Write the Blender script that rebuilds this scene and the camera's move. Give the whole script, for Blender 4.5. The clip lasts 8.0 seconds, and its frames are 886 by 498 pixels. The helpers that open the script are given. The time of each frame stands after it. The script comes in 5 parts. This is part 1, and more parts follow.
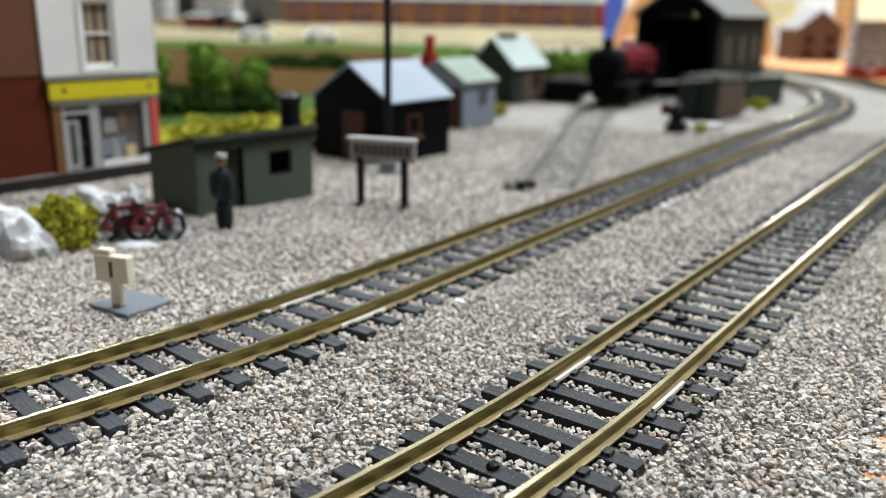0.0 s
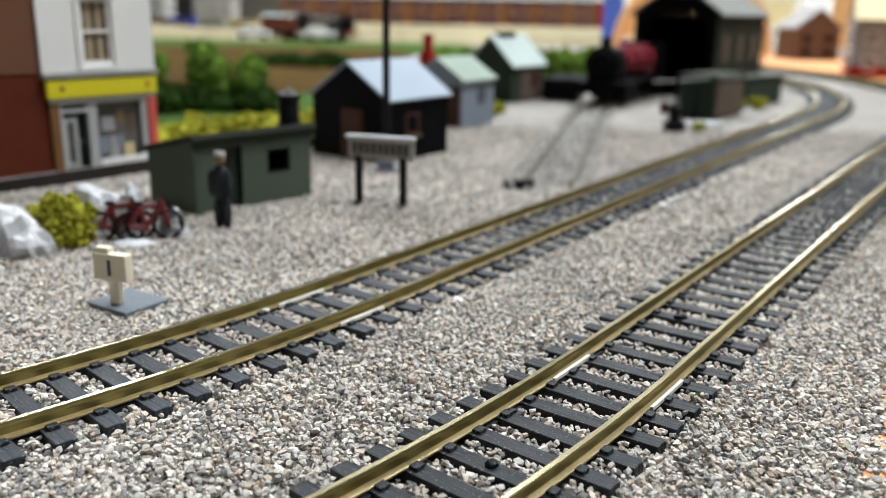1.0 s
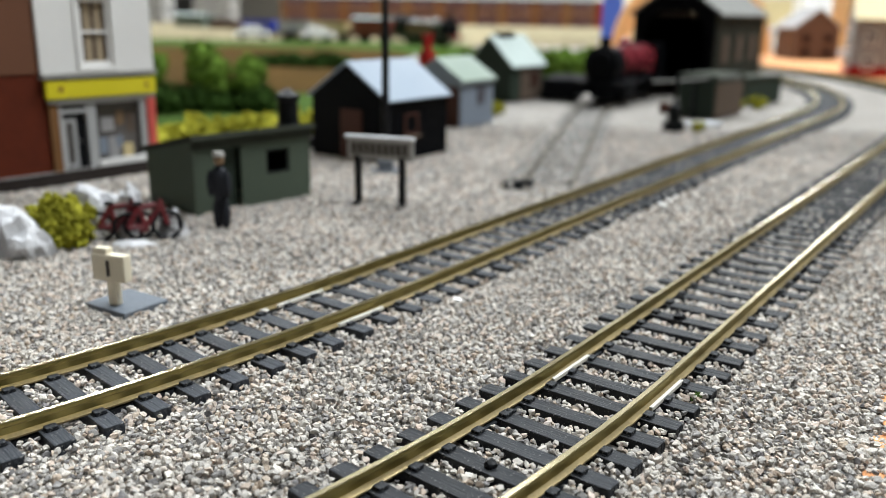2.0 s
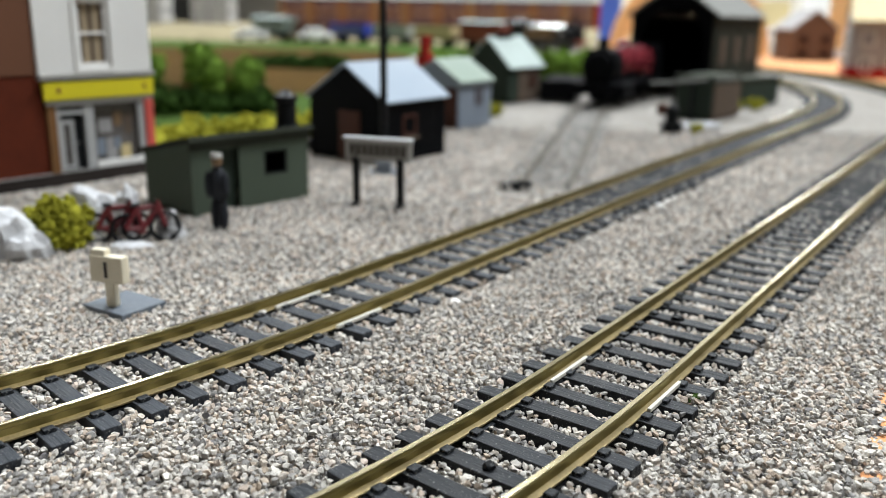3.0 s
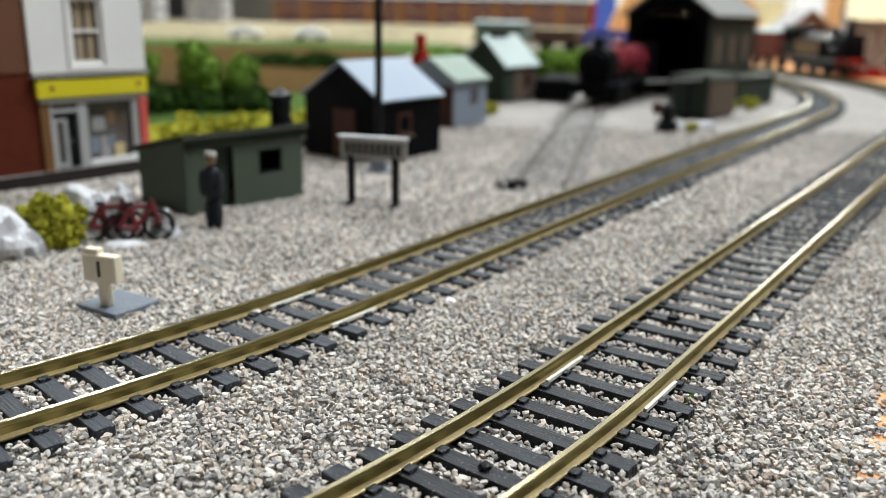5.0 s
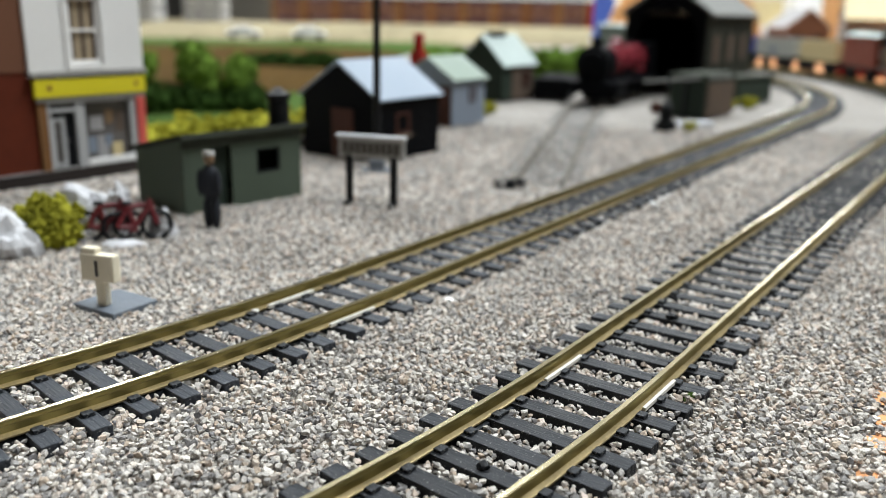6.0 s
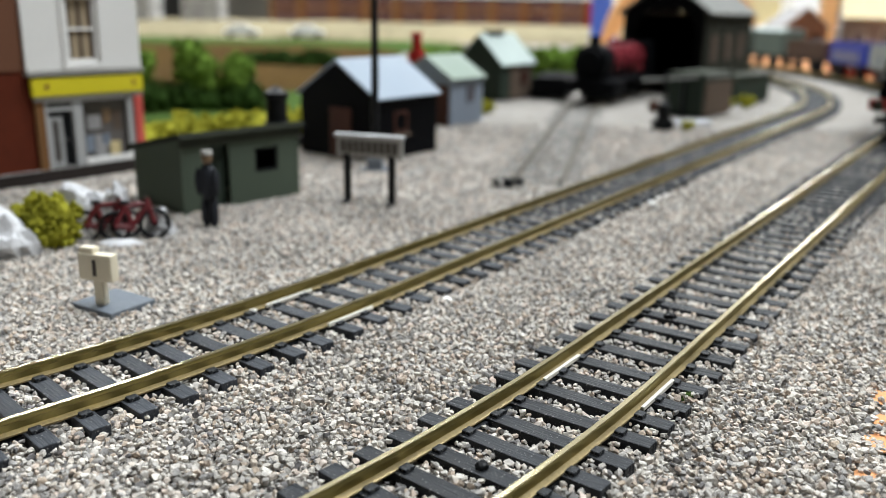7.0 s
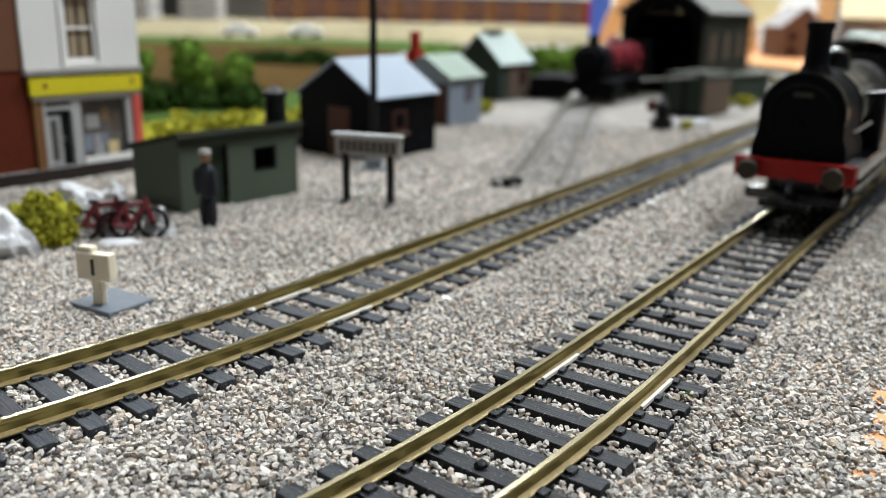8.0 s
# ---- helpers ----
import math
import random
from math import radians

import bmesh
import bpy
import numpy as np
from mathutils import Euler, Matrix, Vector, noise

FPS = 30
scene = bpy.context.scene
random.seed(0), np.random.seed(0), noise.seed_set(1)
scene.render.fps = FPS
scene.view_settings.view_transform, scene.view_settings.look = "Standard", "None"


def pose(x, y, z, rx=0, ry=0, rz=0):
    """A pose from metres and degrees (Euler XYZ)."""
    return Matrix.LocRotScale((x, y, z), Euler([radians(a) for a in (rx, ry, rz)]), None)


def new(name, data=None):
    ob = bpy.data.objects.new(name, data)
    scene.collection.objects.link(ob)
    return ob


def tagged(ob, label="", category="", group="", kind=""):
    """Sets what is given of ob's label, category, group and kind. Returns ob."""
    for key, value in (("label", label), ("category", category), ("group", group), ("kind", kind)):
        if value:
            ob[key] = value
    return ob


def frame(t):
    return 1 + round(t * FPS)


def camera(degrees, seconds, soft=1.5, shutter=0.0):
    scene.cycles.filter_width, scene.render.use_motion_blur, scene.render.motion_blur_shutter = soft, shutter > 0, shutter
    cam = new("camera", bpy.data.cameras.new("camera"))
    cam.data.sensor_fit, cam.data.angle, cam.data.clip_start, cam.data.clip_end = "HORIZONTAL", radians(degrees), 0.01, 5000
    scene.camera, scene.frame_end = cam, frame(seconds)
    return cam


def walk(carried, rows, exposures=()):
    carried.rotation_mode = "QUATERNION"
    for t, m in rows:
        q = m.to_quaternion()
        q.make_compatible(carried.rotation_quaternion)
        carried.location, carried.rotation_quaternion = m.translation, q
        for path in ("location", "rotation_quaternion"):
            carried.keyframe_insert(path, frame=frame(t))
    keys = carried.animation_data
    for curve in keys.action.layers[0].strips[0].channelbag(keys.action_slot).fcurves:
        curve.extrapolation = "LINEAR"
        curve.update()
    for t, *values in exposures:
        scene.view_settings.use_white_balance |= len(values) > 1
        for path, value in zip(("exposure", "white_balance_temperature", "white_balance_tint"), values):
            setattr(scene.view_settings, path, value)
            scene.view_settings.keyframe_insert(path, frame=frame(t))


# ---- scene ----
cam = camera(55.14, 8.0, soft=0.7)
cam.data.dof.use_dof = True
cam.data.dof.focus_distance = 0.128
cam.data.dof.aperture_fstop = 18.5
walk(cam, [
    (0.0, pose(-0.00000, -0.00000, 0.06018, 74.302, -0.872, 0.245)),
    (0.5, pose(0.00003, 0.00007, 0.06019, 74.236, -0.887, 0.195)),
    (1.0, pose(-0.00009, 0.00006, 0.06009, 74.216, -0.938, 0.138)),
    (1.5, pose(0.00003, 0.00016, 0.06004, 74.213, -0.900, 0.137)),
    (3.0, pose(0.00001, 0.00022, 0.06013, 74.306, -0.915, -0.031)),
    (3.5, pose(0.00005, 0.00055, 0.06010, 74.322, -0.925, -0.113)),
    (4.0, pose(0.00003, 0.00064, 0.06002, 74.340, -0.927, -0.209)),
    (4.5, pose(-0.00004, 0.00079, 0.06003, 74.269, -0.997, -0.286)),
    (6.0, pose(-0.00004, 0.00112, 0.05981, 74.215, -1.011, -0.463)),
    (6.5, pose(-0.00014, 0.00116, 0.05985, 74.173, -1.025, -0.540)),
    (7.0, pose(-0.00011, 0.00122, 0.05994, 74.125, -1.037, -0.601)),
    (7.5, pose(-0.00015, 0.00129, 0.05981, 74.119, -1.012, -0.657)),
    (8.0, pose(-0.00015, 0.00136, 0.05981, 74.105, -1.060, -0.694)),
])

# ---- world and light: an exhibition hall under rows of ceiling lamps ----
world = bpy.data.worlds.new("hall")
scene.world = world
world.use_nodes = True
world.node_tree.nodes["Background"].inputs[0].default_value = (0.9, 0.95, 1.0, 1)
world.node_tree.nodes["Background"].inputs[1].default_value = 0.25
scene.view_settings.exposure = -0.06


def ceiling_lamp(x, y, z, sx, sy, power, colour=(0.91, 0.97, 1.0)):
    data = bpy.data.lights.new("ceiling_lamp", "AREA")
    data.shape, data.size, data.size_y, data.energy, data.color = "RECTANGLE", sx, sy, power, colour
    ob = new("ceiling_lamp", data)
    ob.matrix_basis = pose(x, y, z)
    return ob


for lx, ly, power in ((1.3, 0.2, 140), (1.5, 3.0, 110), (-1.2, 1.9, 85), (-2.3, 5.2, 75), (0.2, 2.8, 75),
                      (5.3, 11.2, 90), (6.2, 15.0, 260), (4.4, 16.6, 260)):
    ceiling_lamp(lx, ly, 2.85, 0.3, 1.5, power)


# ---- materials ----
def mat(name, colour, rough=0.6, metal=0.0, vary=0.25, size=1.5, bump=0.15, grain=0.25, island=0.0, obj=0.0, spec=0.5, spread=0.12, dust=0.0):
    """A worn surface: two scales of noise in the colour, fine relief. size, grain: feature sizes in millimetres."""
    m = bpy.data.materials.new(name)
    m.use_nodes = True
    nt = m.node_tree
    bs = nt.nodes["Principled BSDF"]
    bs.inputs["Roughness"].default_value, bs.inputs["Metallic"].default_value = rough, metal
    bs.inputs["Specular IOR Level"].default_value = spec
    tc = nt.nodes.new("ShaderNodeTexCoord")
    big, fine = nt.nodes.new("ShaderNodeTexNoise"), nt.nodes.new("ShaderNodeTexNoise")
    big.inputs["Scale"].default_value, fine.inputs["Scale"].default_value = 1000 / size / 3, 1000 / grain / 3
    big.inputs["Detail"].default_value, fine.inputs["Detail"].default_value = 4, 3
    for n in (big, fine):
        nt.links.new(tc.outputs["Object"], n.inputs["Vector"])
    add = nt.nodes.new("ShaderNodeMath")
    add.operation = "ADD"
    nt.links.new(big.outputs["Fac"], add.inputs[0])
    nt.links.new(fine.outputs["Fac"], add.inputs[1])
    last = add.outputs[0]
    for amount, node, sock in ((island, "ShaderNodeNewGeometry", "Random Per Island"), (obj, "ShaderNodeObjectInfo", "Random")):
        if amount:
            src = nt.nodes.new(node)
            mul = nt.nodes.new("ShaderNodeMath")
            mul.operation = "MULTIPLY_ADD"
            mul.inputs[1].default_value = amount
            nt.links.new(src.outputs[sock], mul.inputs[0])
            nt.links.new(last, mul.inputs[2])
            last = mul.outputs[0]
    extra = (island + obj) / 2
    rng = nt.nodes.new("ShaderNodeMapRange")
    rng.inputs["From Min"].default_value, rng.inputs["From Max"].default_value = 0.5 + extra * 0.3, 1.5 + extra * 1.7
    rng.inputs["To Min"].default_value, rng.inputs["To Max"].default_value = 1 - vary, 1 + vary
    nt.links.new(last, rng.inputs["Value"])
    mixer = nt.nodes.new("ShaderNodeVectorMath")
    mixer.operation = "SCALE"
    mixer.inputs[0].default_value = colour
    nt.links.new(rng.outputs["Result"], mixer.inputs["Scale"])
    tint = mixer.outputs[0]
    if dust:
        specks = nt.nodes.new("ShaderNodeTexNoise")
        specks.inputs["Scale"].default_value, specks.inputs["Detail"].default_value = 2600, 2
        nt.links.new(tc.outputs["Object"], specks.inputs["Vector"])
        cut = nt.nodes.new("ShaderNodeMapRange")
        cut.inputs["From Min"].default_value, cut.inputs["From Max"].default_value = 0.63, 0.72
        cut.inputs["To Max"].default_value = dust
        nt.links.new(specks.outputs["Fac"], cut.inputs["Value"])
        mx = nt.nodes.new("ShaderNodeMix")
        mx.data_type = "RGBA"
        nt.links.new(cut.outputs["Result"], mx.inputs["Factor"])
        nt.links.new(tint, mx.inputs["A"])
        mx.inputs["B"].default_value = (0.42, 0.41, 0.39, 1)
        tint = mx.outputs["Result"]
    nt.links.new(tint, bs.inputs["Base Color"])
    rr = nt.nodes.new("ShaderNodeMapRange")
    rr.inputs["From Min"].default_value, rr.inputs["From Max"].default_value = 0.3, 0.7
    rr.inputs["To Min"].default_value, rr.inputs["To Max"].default_value = max(rough - spread, 0.03), min(rough + spread, 1)
    nt.links.new(big.outputs["Fac"], rr.inputs["Value"])
    nt.links.new(rr.outputs["Result"], bs.inputs["Roughness"])
    if bump:
        bp = nt.nodes.new("ShaderNodeBump")
        bp.inputs["Strength"].default_value, bp.inputs["Distance"].default_value = bump, grain * 0.001
        nt.links.new(fine.outputs["Fac"], bp.inputs["Height"])
        nt.links.new(bp.outputs["Normal"], bs.inputs["Normal"])
    return m


def ramp_mat(name, stops, source="island", rough=0.85, size=1.0, bump=0.5):
    """Chips of stone or crumbs of foam, each with a tone of its own out of a ramp."""
    m = bpy.data.materials.new(name)
    m.use_nodes = True
    nt = m.node_tree
    bs = nt.nodes["Principled BSDF"]
    bs.inputs["Roughness"].default_value = rough
    bs.inputs["Specular IOR Level"].default_value = 0.3
    ramp = nt.nodes.new("ShaderNodeValToRGB")
    el = ramp.color_ramp.elements
    while len(el) < len(stops):
        el.new(0.5)
    for e, (p, c) in zip(el, stops):
        e.position, e.color = p, (*c, 1)
    tc = nt.nodes.new("ShaderNodeTexCoord")
    if source == "island":
        src = nt.nodes.new("ShaderNodeNewGeometry").outputs["Random Per Island"]
    else:
        vor = nt.nodes.new("ShaderNodeTexVoronoi")
        vor.inputs["Scale"].default_value = 1000 / size
        nt.links.new(tc.outputs["Object"], vor.inputs["Vector"])
        sep = nt.nodes.new("ShaderNodeSeparateColor")
        nt.links.new(vor.outputs["Color"], sep.inputs[0])
        src = sep.outputs[0]
    nt.links.new(src, ramp.inputs["Fac"])
    noise_ = nt.nodes.new("ShaderNodeTexNoise")
    noise_.inputs["Scale"].default_value, noise_.inputs["Detail"].default_value = 3500, 3
    nt.links.new(tc.outputs["Object"], noise_.inputs["Vector"])
    patch = nt.nodes.new("ShaderNodeTexNoise")
    patch.inputs["Scale"].default_value = 22
    nt.links.new(tc.outputs["Object"], patch.inputs["Vector"])
    tot = nt.nodes.new("ShaderNodeMath")
    tot.operation = "ADD"
    nt.links.new(noise_.outputs["Fac"], tot.inputs[0])
    nt.links.new(patch.outputs["Fac"], tot.inputs[1])
    rng = nt.nodes.new("ShaderNodeMapRange")
    rng.inputs["From Min"].default_value, rng.inputs["From Max"].default_value = 0.6, 1.4
    rng.inputs["To Min"].default_value, rng.inputs["To Max"].default_value = 0.70, 1.26
    nt.links.new(tot.outputs[0], rng.inputs["Value"])
    sc = nt.nodes.new("ShaderNodeVectorMath")
    sc.operation = "SCALE"
    nt.links.new(ramp.outputs["Color"], sc.inputs[0])
    nt.links.new(rng.outputs["Result"], sc.inputs["Scale"])
    nt.links.new(sc.outputs[0], bs.inputs["Base Color"])
    bp = nt.nodes.new("ShaderNodeBump")
    bp.inputs["Strength"].default_value, bp.inputs["Distance"].default_value = bump, 0.0003
    if source == "island":
        nt.links.new(noise_.outputs["Fac"], bp.inputs["Height"])
    else:
        bp.inputs["Distance"].default_value = 0.0008
        nt.links.new(vor.outputs["Distance"], bp.inputs["Height"])
        bp.invert = True
    nt.links.new(bp.outputs["Normal"], bs.inputs["Normal"])
    return m


STONE = [(0.0, (0.14, 0.133, 0.135)), (0.12, (0.29, 0.277, 0.265)), (0.40, (0.50, 0.468, 0.43)), (0.64, (0.59, 0.55, 0.50)),
         (0.78, (0.55, 0.455, 0.39)), (0.88, (0.42, 0.34, 0.265)), (1.0, (0.73, 0.695, 0.64))]
M_STONE = ramp_mat("granite_chips", STONE)
# about half the chips' tone: shade between stones is put into the bed's colour
M_BALLAST = ramp_mat("ballast_bed", [(p, tuple(0.26 * c + 0.26 * k for c, k in zip(col, (0.56, 0.52, 0.475)))) for p, col in STONE], "cell", size=1.3, bump=0.9)
M_BRASS = mat("brass_rail", (0.38, 0.32, 0.125), 0.40, 1.0, 0.10, 9, 0.05, 0.12, spread=0.04)
M_FOOT = mat("dull_rail_foot", (0.27, 0.21, 0.11), 0.5, 0.8, 0.3, 4, 0.2, 0.2)
M_SLEEPER = mat("sleeper_plastic", (0.016, 0.018, 0.022), 0.5, 0, 0.5, 2.5, 0.9, 0.5, obj=0.5, dust=0.4, spec=0.22)
M_DUSTY = mat("dusty_sleeper_plastic", (0.032, 0.036, 0.044), 0.55, 0, 0.5, 2.5, 0.9, 0.5, obj=0.5, dust=0.5, spec=0.25)
for grained in (M_SLEEPER, M_DUSTY):
    tree = grained.node_tree
    for node in list(tree.nodes):
        if node.type == "TEX_NOISE" and 500 < node.inputs["Scale"].default_value < 2000:
            mp = tree.nodes.new("ShaderNodeMapping")
            mp.inputs["Scale"].default_value = (1.6, 0.14, 1.0)
            tcn = tree.nodes.new("ShaderNodeTexCoord")
            tree.links.new(tcn.outputs["Object"], mp.inputs["Vector"])
            tree.links.new(mp.outputs["Vector"], node.inputs["Vector"])
M_OLDRAIL = mat("tarnished_rail", (0.11, 0.095, 0.075), 0.7, 0.1, 0.4, 6)
M_JOINER = mat("white_plastic_joiner", (0.72, 0.69, 0.62), 0.4, 0, 0.15, 2)
M_POLISH = mat("polished_rail_head", (0.74, 0.65, 0.42), 0.25, 1.0, 0.08, 9, 0.02, 0.15, spread=0.03)
M_CREAM = mat("cream_plastic", (0.74, 0.67, 0.52), 0.45, 0, 0.06, 3, 0.05)
M_SLATE = mat("blue_grey_plastic", (0.13, 0.15, 0.18), 0.5, 0, 0.3, 4, 0.1)
M_HUTGREEN = mat("dull_green_paint", (0.072, 0.092, 0.068), 0.6, 0, 0.14, 8, 0.1, spec=0.15)
M_HUTDARK = mat("dark_green_paint", (0.03, 0.042, 0.032), 0.6, 0, 0.2, 8, 0.1, spec=0.15)
M_ROOFGREEN = mat("weathered_green_roof", (0.045, 0.05, 0.039), 0.7, 0, 0.3, 5, spec=0.05)
M_BLACK = mat("black_plastic", (0.008, 0.0085, 0.010), 0.45, 0, 0.3, 5, 0.1, spec=0.15)
M_BLACKWALL = mat("black_boarding", (0.004, 0.0043, 0.0055), 0.55, 0, 0.4, 6, 0.2, spec=0.05)
M_DOORBROWN = mat("brown_door_paint", (0.07, 0.03, 0.022), 0.6, 0, 0.2, 5, spec=0.15)
M_ROOFBLUE = mat("pale_blue_sheet_roof", (0.29, 0.34, 0.405), 0.6, 0, 0.06, 8, 0.05, spec=0.12)
M_ROOFMINT = mat("pale_green_sheet_roof", (0.25, 0.305, 0.26), 0.6, 0, 0.08, 8, 0.05, spec=0.12)
M_ROOFWHITE = mat("whitish_sheet_roof", (0.44, 0.51, 0.49), 0.6, 0, 0.08, 8, 0.05, spec=0.12)
M_WALLBLUE = mat("blue_grey_wall", (0.20, 0.235, 0.29), 0.6, 0, 0.12, 6)
M_BIKE = mat("dark_red_bicycle_paint", (0.12, 0.012, 0.016), 0.4, 0, 0.2, 3)
M_RED = mat("red_paint", (0.34, 0.010, 0.009), 0.4, 0, 0.15, 4, 0.05, spec=0.25)
M_BRICKRED = mat("red_brick_print", (0.105, 0.021, 0.009), 0.7, 0, 0.3, 3, 0.2, spec=0.15)
M_BRICKTAN = mat("tan_brick_print", (0.18, 0.08, 0.022), 0.7, 0, 0.3, 2, 0.2)
M_BRICKBROWN = mat("brown_render", (0.16, 0.072, 0.042), 0.7, 0, 0.12, 9, 0.1, spec=0.15)
M_WHITE = mat("white_render", (0.85, 0.835, 0.815), 0.6, 0, 0.05, 9, 0.05)
M_FRONT = mat("pale_grey_shop_paint", (0.42, 0.42, 0.42), 0.5, 0, 0.1, 5, 0.05)
M_GREYTRIM = mat("grey_cornice", (0.30, 0.29, 0.27), 0.6, 0, 0.1, 6)
M_YELLOW = mat("yellow_fascia_paint", (0.72, 0.62, 0.02), 0.45, 0, 0.06, 5, 0.02)
M_INK = mat("dark_ink", (0.05, 0.04, 0.03), 0.6, 0, 0.2, 2, 0)
M_GLASS = mat("dark_shop_glass", (0.10, 0.09, 0.085), 0.12, 0, 0.6, 5, 0)
M_CURTAIN = mat("beige_blind", (0.36, 0.28, 0.18), 0.7, 0, 0.15, 4)
M_PINK = mat("salmon_pilaster_paint", (0.62, 0.10, 0.08), 0.5, 0, 0.12, 5)
M_KERB = mat("black_platform_edge", (0.03, 0.024, 0.022), 0.6, 0, 0.4, 8, spec=0.15)
M_PAVE = mat("grey_paving", (0.33, 0.32, 0.31), 0.8, 0, 0.2, 4)
M_ROCK = mat("white_plaster_rock", (0.56, 0.56, 0.58), 0.8, 0, 0.16, 5, 0.4, 0.8)
M_MOSS = mat("yellow_green_foam", (0.25, 0.24, 0.026), 0.9, 0, 0.5, 2.0, 0.6, 0.6, island=0.5, spec=0.03)
M_FOLIAGE = mat("green_foam_foliage", (0.10, 0.168, 0.026), 0.9, 0, 0.6, 3.0, 0.6, 0.6, island=0.7, spec=0.03)
# the far hedge's own green; also painted shade low in the green bushes
M_DARKLEAF_SHADE = mat("dark_green_flock_and_shade", (0.028, 0.056, 0.012), 0.9, 0, 0.5, 6, 0.5, 0.8, island=0.5, spec=0.03)
M_GRASS = mat("green_flock", (0.05, 0.088, 0.02), 0.95, 0, 0.5, 30, 0.5, 1.5, spec=0.03)
M_FIELD = mat("brown_scatter", (0.068, 0.040, 0.012), 0.95, 0, 0.6, 45, 0.5, 3, spec=0.03)
M_CREAMGROUND = mat("cream_plaster_ground", (0.27, 0.23, 0.145), 0.9, 0, 0.45, 70, 0.2, 6, spec=0.03)
M_COAT = mat("dark_coat_paint", (0.022, 0.024, 0.03), 0.6, 0, 0.3, 2, spec=0.15)
M_MAROON = mat("maroon_enamel", (0.15, 0.02, 0.027), 0.25, 0, 0.1, 6, 0.02)
M_LOCO = mat("black_loco_enamel", (0.004, 0.004, 0.005), 0.24, 0, 0.3, 8, 0.03, spec=0.5)
# pale metal base puts the bright reflection into the black boiler's colour
M_BOILER = mat("pale_metal_boiler_sheen", (0.42, 0.41, 0.39), 0.24, 0.85, 0.1, 8, 0.02)
M_BOILER.node_tree.nodes["Principled BSDF"].inputs["Coat Weight"].default_value = 1.0
M_BOILER.node_tree.nodes["Principled BSDF"].inputs["Coat Roughness"].default_value = 0.2
M_TAN = mat("tan_tank_side", (0.20, 0.12, 0.06), 0.4, 0, 0.15, 8, 0.05)
M_STEEL = mat("grey_metal", (0.35, 0.34, 0.33), 0.35, 1.0, 0.2, 4)
M_BUFFER = mat("tarnished_brass", (0.03, 0.02, 0.01), 0.55, 0.3, 0.3, 2)
M_WOOD = mat("bare_board", (0.70, 0.45, 0.21), 0.6, 0, 0.15, 12, 0.1)
M_BOARDORANGE = mat("orange_bare_board", (0.66, 0.30, 0.12), 0.8, 0, 0.2, 3, 0.2)
M_SHED = mat("sooty_green_boarding", (0.05, 0.052, 0.042), 0.7, 0, 0.3, 9, 0.2, spec=0.05)
M_SHEDROOF = mat("grey_slate_roof", (0.20, 0.20, 0.19), 0.7, 0, 0.25, 8, 0.2, spec=0.1)
M_BROWNWALL = mat("brown_boarding", (0.115, 0.085, 0.065), 0.7, 0, 0.2, 7, spec=0.1)
M_CONCRETE = mat("pale_slab", (0.55, 0.56, 0.58), 0.7, 0, 0.1, 5)
M_GREYBOARD = mat("grey_sign_board", (0.36, 0.35, 0.33), 0.6, 0, 0.25, 2)
M_VANRED = mat("red_brown_van_paint", (0.22, 0.052, 0.03), 0.55, 0, 0.15, 6)
M_VANCREAM = mat("cream_van_paint", (0.58, 0.47, 0.25), 0.5, 0, 0.12, 6)
M_VANGREY = mat("grey_van_paint", (0.36, 0.37, 0.34), 0.5, 0, 0.12, 6)
M_VANBLUE = mat("royal_blue_paint", (0.035, 0.06, 0.42), 0.4, 0, 0.12, 6)
M_VANBROWN = mat("brown_open_wagon_paint", (0.10, 0.05, 0.03), 0.55, 0, 0.2, 6)
M_VANGREEN = mat("grey_green_van_paint", (0.16, 0.20, 0.17), 0.55, 0, 0.15, 6)
M_TERRACE = mat("terrace_brick", (0.30, 0.125, 0.055), 0.75, 0, 0.2, 10, spec=0.1)
M_TERRACEB = mat("terrace_brick_orange", (0.34, 0.17, 0.075), 0.75, 0, 0.2, 10, spec=0.1)
M_WINDARK = mat("dark_red_window", (0.06, 0.01, 0.014), 0.3, 0, 0.2, 8)
M_PINKFRAME = mat("pinkish_window_frame", (0.50, 0.30, 0.26), 0.6, 0, 0.1, 8, spec=0.1)
M_BAYRED = mat("wine_red_brick", (0.08, 0.016, 0.022), 0.75, 0, 0.2, 10, spec=0.1)
M_BLUE = mat("bright_blue_paint", (0.05, 0.14, 0.62), 0.5, 0, 0.15, 20)
M_GREYHOUSE = mat("grey_stone_house", (0.33, 0.32, 0.32), 0.7, 0, 0.2, 10)
M_WALLHALL = mat("hall_wall_paint", (0.62, 0.58, 0.50), 0.8, 0, 0.06, 300, 0.05, 4)
# for added closing walls, kept dark so black surfaces reflect little
M_DARKWALL = mat("darkened_hall_wall", (0.06, 0.058, 0.055), 0.9, 0, 0.1, 300, 0.1, 4, spec=0.1)
M_HALLFLOOR = mat("hall_floor_lino", (0.16, 0.14, 0.12), 0.6, 0, 0.15, 200, 0.05, 4)


